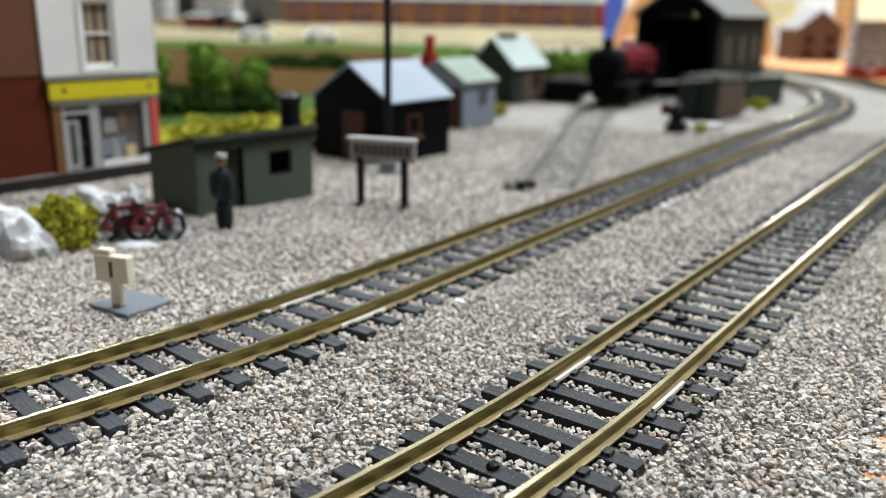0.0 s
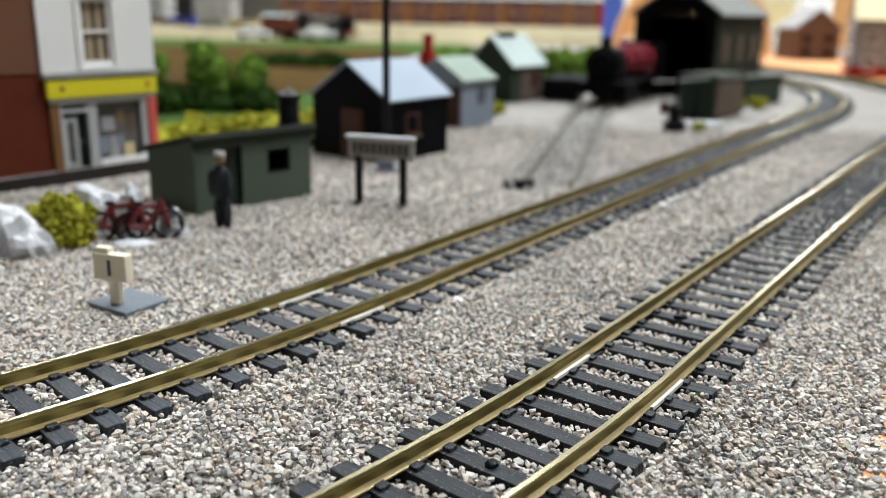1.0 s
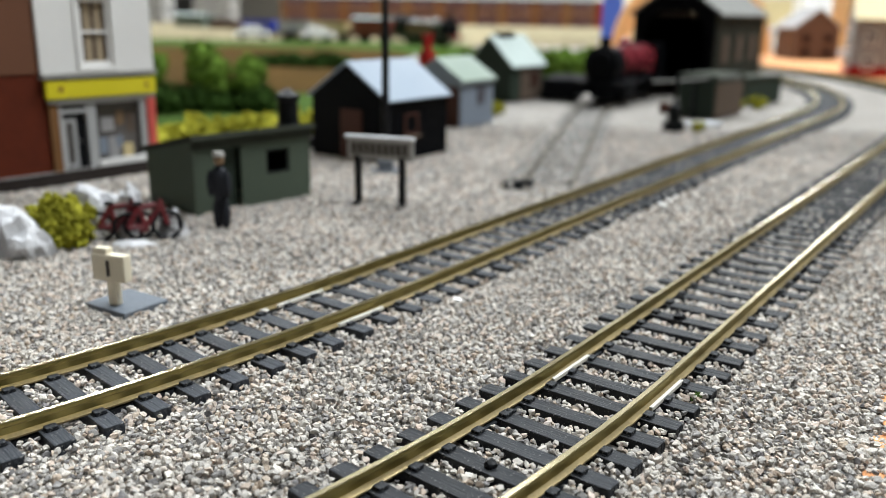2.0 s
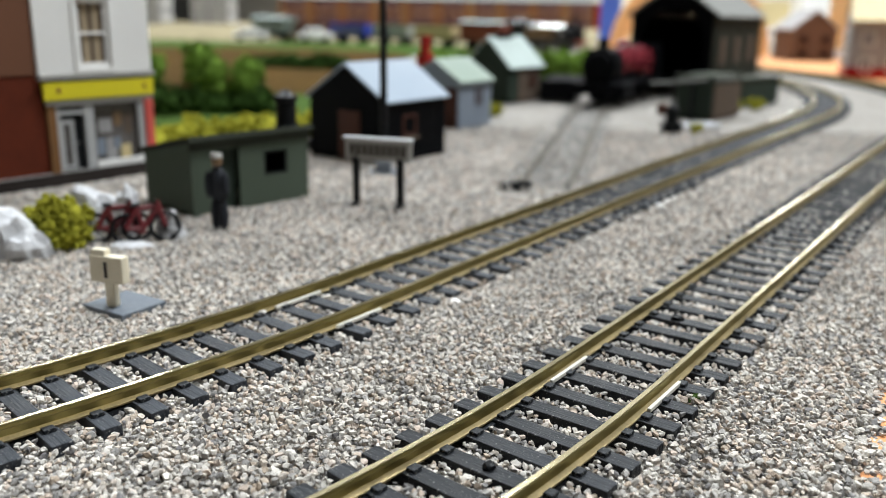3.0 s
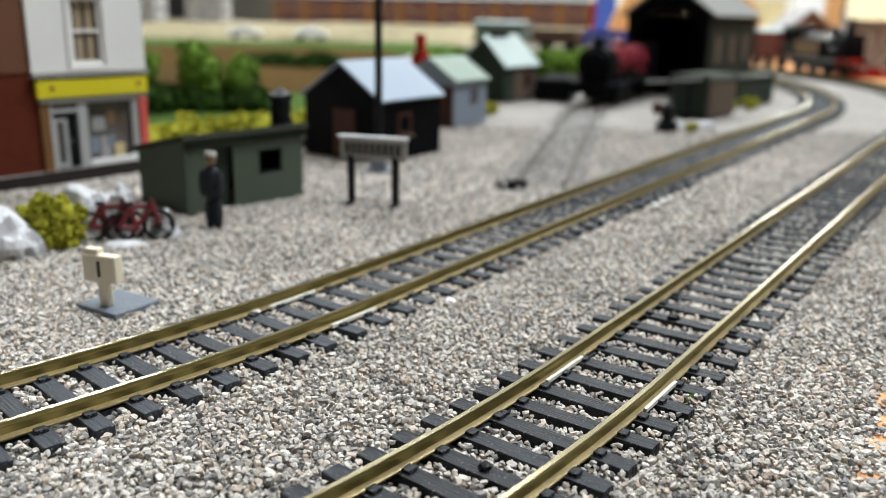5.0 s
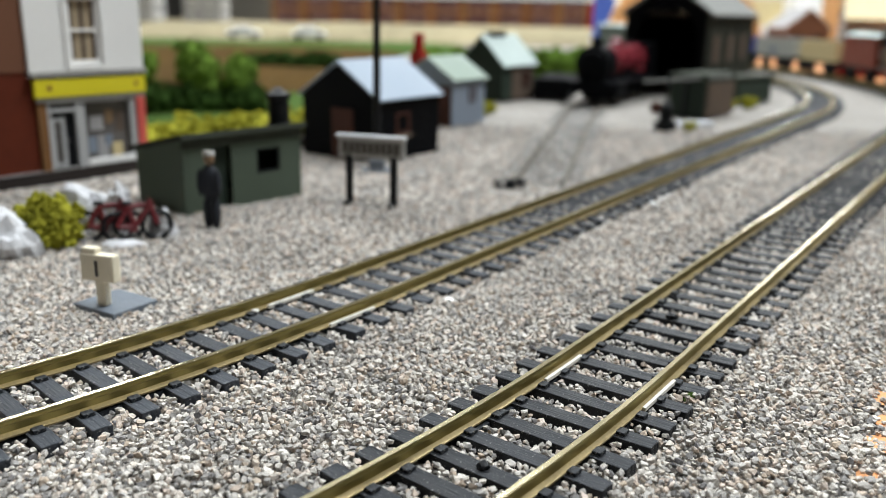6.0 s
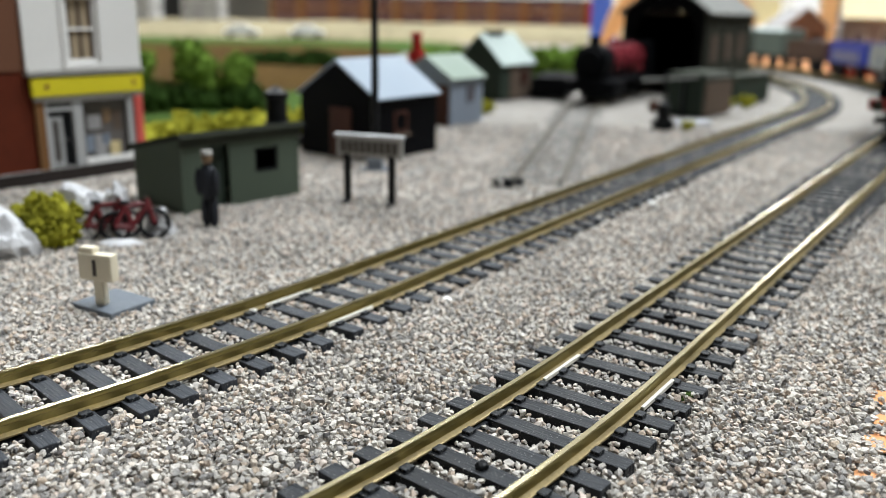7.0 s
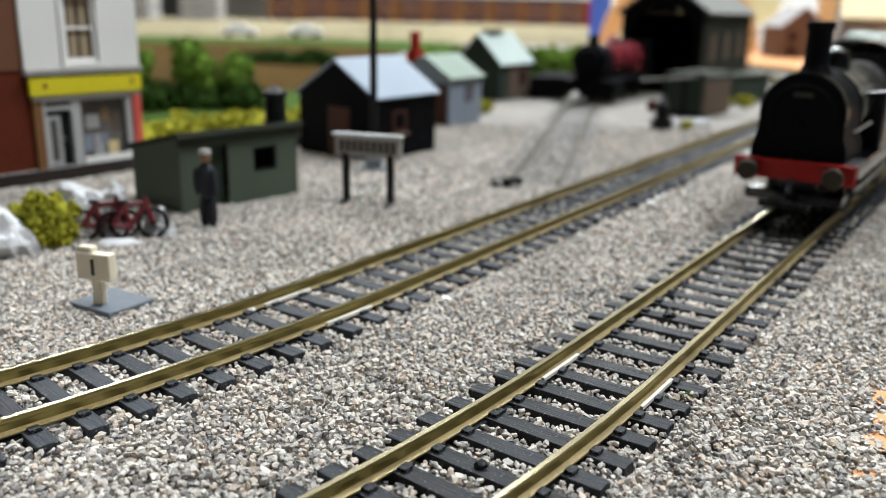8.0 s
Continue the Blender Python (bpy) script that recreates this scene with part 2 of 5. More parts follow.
# ---- building blocks, in millimetres ----
def box(bm, x, y, z, sx, sy, sz, rz=0.0, bevel=0.0, rx=0.0, ry=0.0):
    """A box centred at x, y with its underside at z."""
    m = Matrix.Translation((x, y, z + sz / 2)) @ Euler((radians(rx), radians(ry), radians(rz))).to_matrix().to_4x4() @ Matrix.Diagonal((sx, sy, sz, 1))
    vs = bmesh.ops.create_cube(bm, size=1, matrix=m)["verts"]
    if bevel:
        bmesh.ops.bevel(bm, geom=list({e for v in vs for e in v.link_edges}), offset=bevel, segments=2, affect="EDGES", profile=0.6)
    return bm


def tube(bm, a, b, r1, r2=None, seg=14):
    """A round bar or cone from a to b."""
    a, b = Vector(a), Vector(b)
    d = b - a
    m = Matrix.Translation((a + b) / 2) @ d.to_track_quat("Z", "Y").to_matrix().to_4x4()
    bmesh.ops.create_cone(bm, cap_ends=True, segments=seg, radius1=r1, radius2=r1 if r2 is None else r2, depth=d.length, matrix=m)
    return bm


def prism(bm, outline, y0, y1):
    """An outline in x, z drawn out along y."""
    a = [bm.verts.new((x, y0, z)) for x, z in outline]
    b = [bm.verts.new((x, y1, z)) for x, z in outline]
    n = len(outline)
    bm.faces.new(a)
    bm.faces.new(b[::-1])
    for i in range(n):
        bm.faces.new((a[i], b[i], b[(i + 1) % n], a[(i + 1) % n]))
    bmesh.ops.recalc_face_normals(bm, faces=bm.faces)
    return bm


def lathe(bm, profile, x=0.0, y=0.0, seg=24, axis="Z"):
    """Turns (radius, height) pairs about an upright axis."""
    rings = []
    for r, h in profile:
        ring = []
        for i in range(seg):
            a = 2 * math.pi * i / seg
            ring.append(bm.verts.new((x + r * math.cos(a), y + r * math.sin(a), h)))
        rings.append(ring)
    for p, q in zip(rings, rings[1:]):
        for i in range(seg):
            bm.faces.new((p[i], p[(i + 1) % seg], q[(i + 1) % seg], q[i]))
    bm.faces.new(rings[0][::-1])
    bm.faces.new(rings[-1])
    return bm


def lump(bm, x, y, z, rx, ry, rz, seed, rough=0.25, sub=2, freq=1.6):
    """An uneven lump."""
    vs = bmesh.ops.create_icosphere(bm, subdivisions=sub, radius=1)["verts"]
    for v in vs:
        k = 1 + rough * noise.noise(v.co * freq + Vector((seed * 7.3, seed * 1.7, 0))) + rough * 0.6 * noise.noise(v.co * freq * 2.7 + Vector((0, seed * 3.1, 5)))
        v.co = Vector((x + v.co.x * rx * k, y + v.co.y * ry * k, z + v.co.z * rz * k))
    return bm


def holed(bm, xs, zs, holes, y0, y1):
    """A flat wall or frame in x, z, in one piece, with the cells (i, j) in holes left open."""
    vs = {}

    def v(i, j, y):
        if (i, j, y) not in vs:
            vs[(i, j, y)] = bm.verts.new((xs[i], y, zs[j]))
        return vs[(i, j, y)]

    cells = {(i, j) for i in range(len(xs) - 1) for j in range(len(zs) - 1)} - set(holes)
    for i, j in cells:
        bm.faces.new((v(i, j, y0), v(i + 1, j, y0), v(i + 1, j + 1, y0), v(i, j + 1, y0)))
        bm.faces.new((v(i, j, y1), v(i, j + 1, y1), v(i + 1, j + 1, y1), v(i + 1, j, y1)))
        for di, dj, a, b in ((-1, 0, (i, j), (i, j + 1)), (1, 0, (i + 1, j + 1), (i + 1, j)), (0, -1, (i + 1, j), (i, j)), (0, 1, (i, j + 1), (i + 1, j + 1))):
            if (i + di, j + dj) not in cells:
                bm.faces.new((v(*a, y0), v(*b, y0), v(*b, y1), v(*a, y1)))
    bmesh.ops.recalc_face_normals(bm, faces=bm.faces)
    return bm


def mesh_of(name, bm, material, smooth=False):
    for v in bm.verts:
        v.co *= 0.001
    me = bpy.data.meshes.new(name)
    bm.to_mesh(me)
    bm.free()
    me.materials.append(material)
    if smooth:
        for p in me.polygons:
            p.use_smooth = True
        me.set_sharp_from_angle(angle=radians(35))
    return me


def part(name, bm, material, parent, label="", smooth=False, at=None):
    ob = new(name, mesh_of(name, bm, material, smooth))
    ob.parent = parent
    if at:
        ob.matrix_basis = P(*at)
    if label:
        tagged(ob, label)
    return ob


def share(name, me, parent, m):
    ob = new(name, me)
    ob.parent = parent
    ob.matrix_basis = m
    return ob


def P(x, y, z=0.0, rz=0.0, rx=0.0, ry=0.0):
    return pose(x / 1000, y / 1000, z / 1000, rx, ry, rz)


def thing(name, label, category, x, y, z=0.0, rz=0.0, group="", kind=""):
    ob = tagged(new(name), label, category, group, kind)
    ob.empty_display_size = 0.01
    ob.matrix_basis = P(x, y, z, rz)
    return ob


def solid(name, bm, material, label, category="", kind="", smooth=False, m=None, group=""):
    ob = tagged(new(name, mesh_of(name, bm, material, smooth)), label, category, group, kind)
    if m is not None:
        ob.matrix_basis = m
    return ob


def B():
    return bmesh.new()


# ---- lines of the track, in millimetres ----
RAIL_TOP = 3.7


class Line:
    """A run of straights and curves: (length, radius) pieces, radius 0 for a straight, positive to turn left."""

    def __init__(self, x, y, heading, pieces):
        self.starts = []
        s = 0.0
        for length, r in pieces:
            self.starts.append((s, x, y, heading, r))
            h = radians(heading)
            if r:
                a = length / r
                cx, cy = x - r * math.sin(h), y + r * math.cos(h)
                x, y = cx + r * math.sin(h + a), cy - r * math.cos(h + a)
                heading += math.degrees(a)
            else:
                x, y = x + length * math.cos(h), y + length * math.sin(h)
            s += length
        self.length = s

    def at(self, s):
        for s0, x, y, heading, r in reversed(self.starts):
            if s >= s0 or s0 == 0.0:
                break
        d, h = s - s0, radians(heading)
        if r:
            a = d / r
            cx, cy = x - r * math.sin(h), y + r * math.cos(h)
            return cx + r * math.sin(h + a), cy - r * math.cos(h + a), heading + math.degrees(a)
        return x + d * math.cos(h), y + d * math.sin(h), heading


def joined_line(heading, jx, jy, near_r, near_len, straight, far_r, far_turn, tail):
    """The near curve ends at the joint jx, jy; then a straight, the far curve and a last straight."""
    h = radians(heading)
    cx, cy = jx - near_r * math.sin(h), jy + near_r * math.cos(h)
    a = h - near_len / near_r
    return Line(cx + near_r * math.sin(a), cy - near_r * math.cos(a), math.degrees(a),
                [(near_len, near_r), (straight, 0), (far_r * radians(far_turn), far_r), (tail, 0)])


OUTER = joined_line(54.6, 31.1, 133.4, 516, 190, 442, 572, 146 - 54.3, 1900)
INNER = joined_line(55.13, -15.4, 174.2, 424, 190, 419, 510, 138 - 55.2, 500)
SIDING = Line(37.5, 300, 77, [(225, 0), (75, -260), (190, 0)])


# ---- hall and baseboard ----
def slab(name, x0, y0, z0, x1, y1, z1, material, label, category):
    return solid(name, box(B(), (x0 + x1) / 2, (y0 + y1) / 2, z0, x1 - x0, y1 - y0, z1 - z0), material, label, category, "structure")


slab("floor", -5000, -3000, -1000, 8000, 18000, -900, M_HALLFLOOR, "plain brown lino floor of the hall", "floor")
slab("ceiling", -5000, -3000, 3000, 8000, 18000, 3100, M_WALLHALL, "plain off-white hall ceiling", "ceiling")
slab("wall_north", -5000, 18000, -900, 8000, 18100, 3000, M_WALLHALL, "plain cream painted hall wall", "wall")
# south and west walls are added, dark to hold down bounce and reflections
slab("wall_south", -5000, -3100, -900, 8000, -3000, 3000, M_DARKWALL, "plain added hall wall, darkened to dim reflections", "wall")
slab("wall_east", 8000, -3000, -900, 8100, 18000, 3000, M_WALLHALL, "plain cream painted hall wall", "wall")
slab("wall_west", -5100, -3000, -900, -5000, 18000, 3000, M_DARKWALL, "plain added hall wall, darkened to dim reflections", "wall")

# the ballasted board on which everything stands
bm = B()
bmesh.ops.create_grid(bm, x_segments=120, y_segments=120, size=1)
for v in bm.verts:
    x, y = v.co.x * 1100 - 100, v.co.y * 1150 + 950
    v.co = Vector((x, y, -0.75 + 0.3 * noise.noise(Vector((x, y, 0)) * 0.03)))
ground = solid("ground", bm, M_BALLAST, "layout board covered in grey granite chippings", "ballast ground", "structure")
slab("baseboard", -1200, -200, -40, 1000, 2100, -2, M_WOOD, "bare timber board under the layout", "board")


# ---- track ----
def sweep(line, s0, s1, side, profile, step=6.0):
    """A rail profile (offset, height) swept along a line at a sideways distance."""
    bm = B()
    n = max(2, int((s1 - s0) / step))
    rings = []
    for i in range(n + 1):
        x, y, h = line.at(s0 + (s1 - s0) * i / n)
        nx, ny = math.sin(radians(h)), -math.cos(radians(h))
        rings.append([bm.verts.new((x + nx * (side + o), y + ny * (side + o), z)) for o, z in profile])
    k = len(profile)
    for p, q in zip(rings, rings[1:]):
        for i in range(k):
            bm.faces.new((p[i], p[(i + 1) % k], q[(i + 1) % k], q[i]))
    bm.faces.new(rings[0][::-1])
    bm.faces.new(rings[-1])
    bmesh.ops.recalc_face_normals(bm, faces=bm.faces)
    return bm


RAIL = [(-0.20, 1.5), (0.20, 1.5), (0.20, 2.75), (0.46, 3.0), (0.46, 3.52), (0.36, 3.7), (-0.36, 3.7), (-0.46, 3.52), (-0.46, 3.0), (-0.20, 2.75)]
FOOT = [(-1.0, 1.15), (1.0, 1.15), (1.0, 1.4), (0.24, 1.75), (-0.24, 1.75), (-1.0, 1.4)]
PITCH = 7.15


def sleepers_of(line, s0, s1):
    """Where the sleepers lie along a line: closer up to its joint, wider beyond."""
    joint, near_pitch, far_pitch = TIES.get(line, (s0 + 3.7, PITCH, PITCH))
    places = [joint - near_pitch * k for k in range(1, 60)][::-1] + [joint + far_pitch * k for k in range(600)]
    return [p for p in places if s0 < p < s1]


TIES = {OUTER: (184.4, 6.86, 7.5), INNER: (165.2, 7.02, 7.4)}


def sleeper_mesh(material):
    bm = box(B(), 0, 0, -0.9, 3.1, 30.5, 2.1, bevel=0.22)
    for v in bm.verts:
        v.co.z += 0.10 * noise.noise(v.co * 0.35)
    return mesh_of("sleeper", bm, material)


def chair_mesh():
    bm = box(B(), 0, 1.75, 1.1, 1.8, 1.4, 0.7, bevel=0.2)
    box(bm, 0, -1.75, 1.1, 1.8, 1.4, 0.7, bevel=0.2)
    box(bm, 0, 0, 1.05, 2.2, 4.6, 0.25, bevel=0.1)
    return mesh_of("rail_chair", bm, M_SLEEPER)


SLEEPER, DUSTY_SLEEPER, CHAIR = sleeper_mesh(M_SLEEPER), sleeper_mesh(M_DUSTY), chair_mesh()
WEB = mesh_of("sleeper_web", box(B(), 0, 0, -0.4, 4.4, 2.2, 1.1, bevel=0.15), M_SLEEPER)


def lay(name, label, line, s0, s1, near, rail_mat=M_BRASS, wood=None):
    track = thing(name, label, "railway track", 0, 0)
    for side in (-8.5, 8.5):
        rail = part("rail", sweep(line, s0, s1, side, RAIL), rail_mat, track, "metal rail with a worn shiny head", smooth=True)
        part("rail_foot", sweep(line, s0, s1, side, FOOT), M_FOOT if rail_mat is M_BRASS else rail_mat, rail, "dull brown rail foot", smooth=True)
        if rail_mat is M_BRASS:
            part("rail_head", sweep(line, s0, s1, side, [(-0.44, 3.62), (0.44, 3.62), (0.38, 3.73), (-0.38, 3.73)]), M_POLISH, rail, "polished running surface")
    rnd = random.Random(name)
    for s in sleepers_of(line, s0, s1):
        x, y, h = line.at(s)
        sl = share("sleeper", wood or SLEEPER, track, P(x, y, 0, h + rnd.uniform(-1.2, 1.2)))
        if y < near:
            for side in (-8.5, 8.5):
                share("rail_chair", CHAIR, sl, P(0, side, 0))
            if y < 230:
                share("sleeper_web", WEB, sl, P(PITCH / 2, 8.2 if rnd.random() < 0.5 else -8.2, 0))
    return track


outer_track = lay("outer_track", "brass-railed model track on black plastic sleepers, carrying the train", OUTER, 60, OUTER.length, 320)
inner_track = lay("inner_track", "brass-railed model track curving away behind the engine shed", INNER, 60, INNER.length, 330, wood=DUSTY_SLEEPER)
siding_track = lay("siding_track", "dull short siding track sunk in the chippings", SIDING, 0, SIDING.length, 0, M_OLDRAIL)
siding_track.matrix_basis = P(0, 0, -1.9)


def joiner(track, line, s, side, off):
    x, y, h = line.at(s)
    bm = box(B(), 0, 0, 1.25, 12.8, 0.6, 0.75, bevel=0.15)
    nx, ny = math.sin(radians(h)), -math.cos(radians(h))
    part("rail_joiner", bm, M_JOINER, track, "white plastic rail joiner", at=(x + nx * (side + off), y + ny * (side + off), 0, h))


for track_, line_, s_ in ((outer_track, OUTER, 185.3), (inner_track, INNER, 176.5)):
    for side_ in (-8.5, 8.5):
        joiner(track_, line_, s_, side_, 1.3)


# ---- small buildings ----
def gable(bm, w, d, eave, ridge):
    """A gabled body: w across the gable (x), d along the ridge (y)."""
    return prism(bm, [(-w / 2, 0), (w / 2, 0), (w / 2, eave), (0, ridge), (-w / 2, eave)], -d / 2, d / 2)


def roof_slope(w, d, eave, ridge, side, over, thick):
    """One slope of a pitched roof, with its overhang."""
    run, rise = w / 2, ridge - eave
    k = (run + over) / run
    zx, zz = side * (run + over), ridge - rise * k
    n = Vector((side * rise, 0, run)).normalized() * thick
    return prism(B(), [(0, ridge + 0.05), (zx, zz + 0.05), (zx + n.x, zz + n.z), (0, ridge + thick * 1.2)], -d / 2 - over * 0.6, d / 2 + over * 0.6)


def window(parent, x, y, z, w, h, frame_mat, glass_mat, bars_x=1, bars_z=1, rz=0.0, depth=1.0, label=""):
    """A framed window lying in the plane of a wall that faces -y at rz 0."""
    t = min(w, h) * 0.09 + 0.25
    xs, zs = [-w / 2, -w / 2 + t], [-h / 2, -h / 2 + t]
    for i in range(bars_x):
        c = -w / 2 + w * (i + 1) / (bars_x + 1)
        xs += [c - t * 0.35, c + t * 0.35]
    for i in range(bars_z):
        c = -h / 2 + h * (i + 1) / (bars_z + 1)
        zs += [c - t * 0.35, c + t * 0.35]
    xs += [w / 2 - t, w / 2]
    zs += [h / 2 - t, h / 2]
    bm = holed(B(), xs, zs, [(i, j) for i in range(1, len(xs) - 1, 2) for j in range(1, len(zs) - 1, 2)], -depth / 2, depth / 2)
    win = part("window", bm, frame_mat, parent, label, at=(x, y, z, rz))
    part("pane", box(B(), 0, depth * 0.3, -h / 2 + t * 0.5, w - t, 0.2, h - t), glass_mat, win)
    return win


def gable_hut(name, label, x, y, rz, w, d, eave, ridge, wall, roof, group=""):
    """Origin in the middle; the gable with the door faces -y, the long side faces +x."""
    hut = thing(name, label, "hut", x, y, 0, rz, group)
    part("wall", gable(B(), w, d, eave, ridge), wall, hut)
    for side in (-1, 1):
        part("roof", roof_slope(w, d, eave, ridge, side, 1.6, 0.9), roof, hut, "smooth pale sheet roof slope")
    return hut


# black hut
bhut = gable_hut("black_hut", "black boarded railway hut with a pale blue roof and brown door", -26.5, 363, -36, 40, 41, 25.5, 38.6, M_BLACKWALL, M_ROOFBLUE)
part("door", box(B(), 2.0, -20.7, 0.2, 11.5, 0.8, 20.5, bevel=0.1), M_DOORBROWN, bhut, "plain brown door")
window(bhut, 20.1, -4.5, 15, 9, 8.5, M_DOORBROWN, M_BLACKWALL, 0, 0, 90)
part("window_sill", box(B(), 20.7, -4.5, 9.2, 1.6, 10.5, 1.2), M_BROWNWALL, bhut)
for i in range(10):
    part("board", box(B(), 20.0, 0, 1.5 + i * 2.4, 0.35, 41.2, 0.35), M_BLACKWALL, bhut)

# blue-grey hut with the green roof
h2 = gable_hut("grey_hut", "blue-grey hut with pale green roof, brown door and red chimney", 5, 470, -36, 33, 31, 24.5, 34.8, M_WALLBLUE, M_ROOFMINT)
part("door", box(B(), 11.5, -15.7, 0.2, 8, 0.8, 21, bevel=0.1), M_DOORBROWN, h2, "brown corner door")
window(h2, 16.6, 3, 16, 6, 8, M_DOORBROWN, M_WINDARK, 0, 1, 90)
bm = box(B(), -20.5, 4, 0, 7, 7, 37, bevel=0.2)
box(bm, -20.5, 4, 37, 4, 4, 8.5, bevel=0.2)
box(bm, -20.5, 4, 45.2, 5, 5, 1.5, bevel=0.2)
part("chimney", bm, M_RED, h2, "bright red stepped chimney")

# green hut with the whitish roof
h3 = gable_hut("green_hut", "dark green hut with whitish roof and brown side boards", 44, 610, -36, 36, 44, 24.5, 42.8, M_HUTDARK, M_ROOFWHITE)
part("ridge_cap", box(B(), 0, -4, 42.2, 5, 20, 3.6, bevel=0.4), M_BLACKWALL, h3, "dark ridge ventilator")
part("side_panel", box(B(), 18.2, 4, 0.3, 0.7, 28, 22), M_BROWNWALL, h3, "brown boarded side panel")
window(h3, 18.8, 8, 14, 8, 9, M_DOORBROWN, M_WINDARK, 1, 1, 90)

# flat-roofed olive hut
def flat_hut():
    hut = thing("lineside_hut", "olive green flat-roofed hut with a dark doorway and stove pipe", "hut", -72, 243, 0, 48)
    L, D, H0, H1 = 43, 26, 22.2, 16.6
    bm = prism(B(), [(0, 0), (D, 0), (D, H1), (0, H0)], 0, 1.2)
    for v in bm.verts:
        v.co = Vector((v.co.y, v.co.x, v.co.z))
    bmesh.ops.recalc_face_normals(bm, faces=bm.faces)
    part("end_wall", bm, M_HUTGREEN, hut)
    bm = prism(B(), [(0, 0), (D, 0), (D, H1), (0, H0)], L - 1.2, L)
    for v in bm.verts:
        v.co = Vector((v.co.y, v.co.x, v.co.z))
    bmesh.ops.recalc_face_normals(bm, faces=bm.faces)
    part("end_wall", bm, M_HUTGREEN, hut)
    part("back_wall", box(B(), L / 2, D - 0.6, 0, L - 2.6, 1.2, H1 - 0.3), M_HUTGREEN, hut)
    bm = holed(B(), [1.3, 9.1, 16.5, 25.7, 34.6, L - 1.3], [0, 9.5, 17.2, 19.4, H0], [(1, 0), (1, 1), (1, 2), (3, 1)], 0, 1.2)
    part("front_wall", bm, M_HUTGREEN, hut, "plain front wall with a window hole")
    part("door", box(B(), 12.8, 2.6, 0.1, 7.4, 0.8, 19, bevel=0.1), M_HUTDARK, hut, "dark green recessed door")
    part("window_frame", holed(B(), [25.8, 26.4, 33.9, 34.5], [9.6, 10.2, 16.5, 17.1], [(1, 1)], 0.2, 1.0), M_BLACK, hut)
    # one dark band for the fascia and the overhang's painted shadow
    part("fascia_and_shadow", box(B(), L / 2, -0.35, 19.9, L + 1.0, 0.6, 2.4), M_ROOFGREEN, hut, "dark fascia board that also paints the shadow under the roof edge")
    ang = math.degrees(math.atan2(H1 - H0, D))
    bm = box(B(), L / 2, D / 2 - 0.5, (H0 + H1) / 2 + 0.1, L + 2.6, D + 3.0, 1.7, rx=ang, bevel=0.15)
    part("roof", bm, M_ROOFGREEN, hut, "dark felt roof slab")
    bm = lathe(B(), [(3.7, 21.0), (3.7, 23.6), (3.3, 23.8), (3.3, 31.0), (3.9, 31.3), (3.9, 32.8), (2.6, 33.2), (1.5, 34.4), (0.6, 34.8)], 40.2, 7)
    part("stove_pipe", bm, M_BLACK, hut, "stubby black capped stove pipe", smooth=True)


flat_hut()


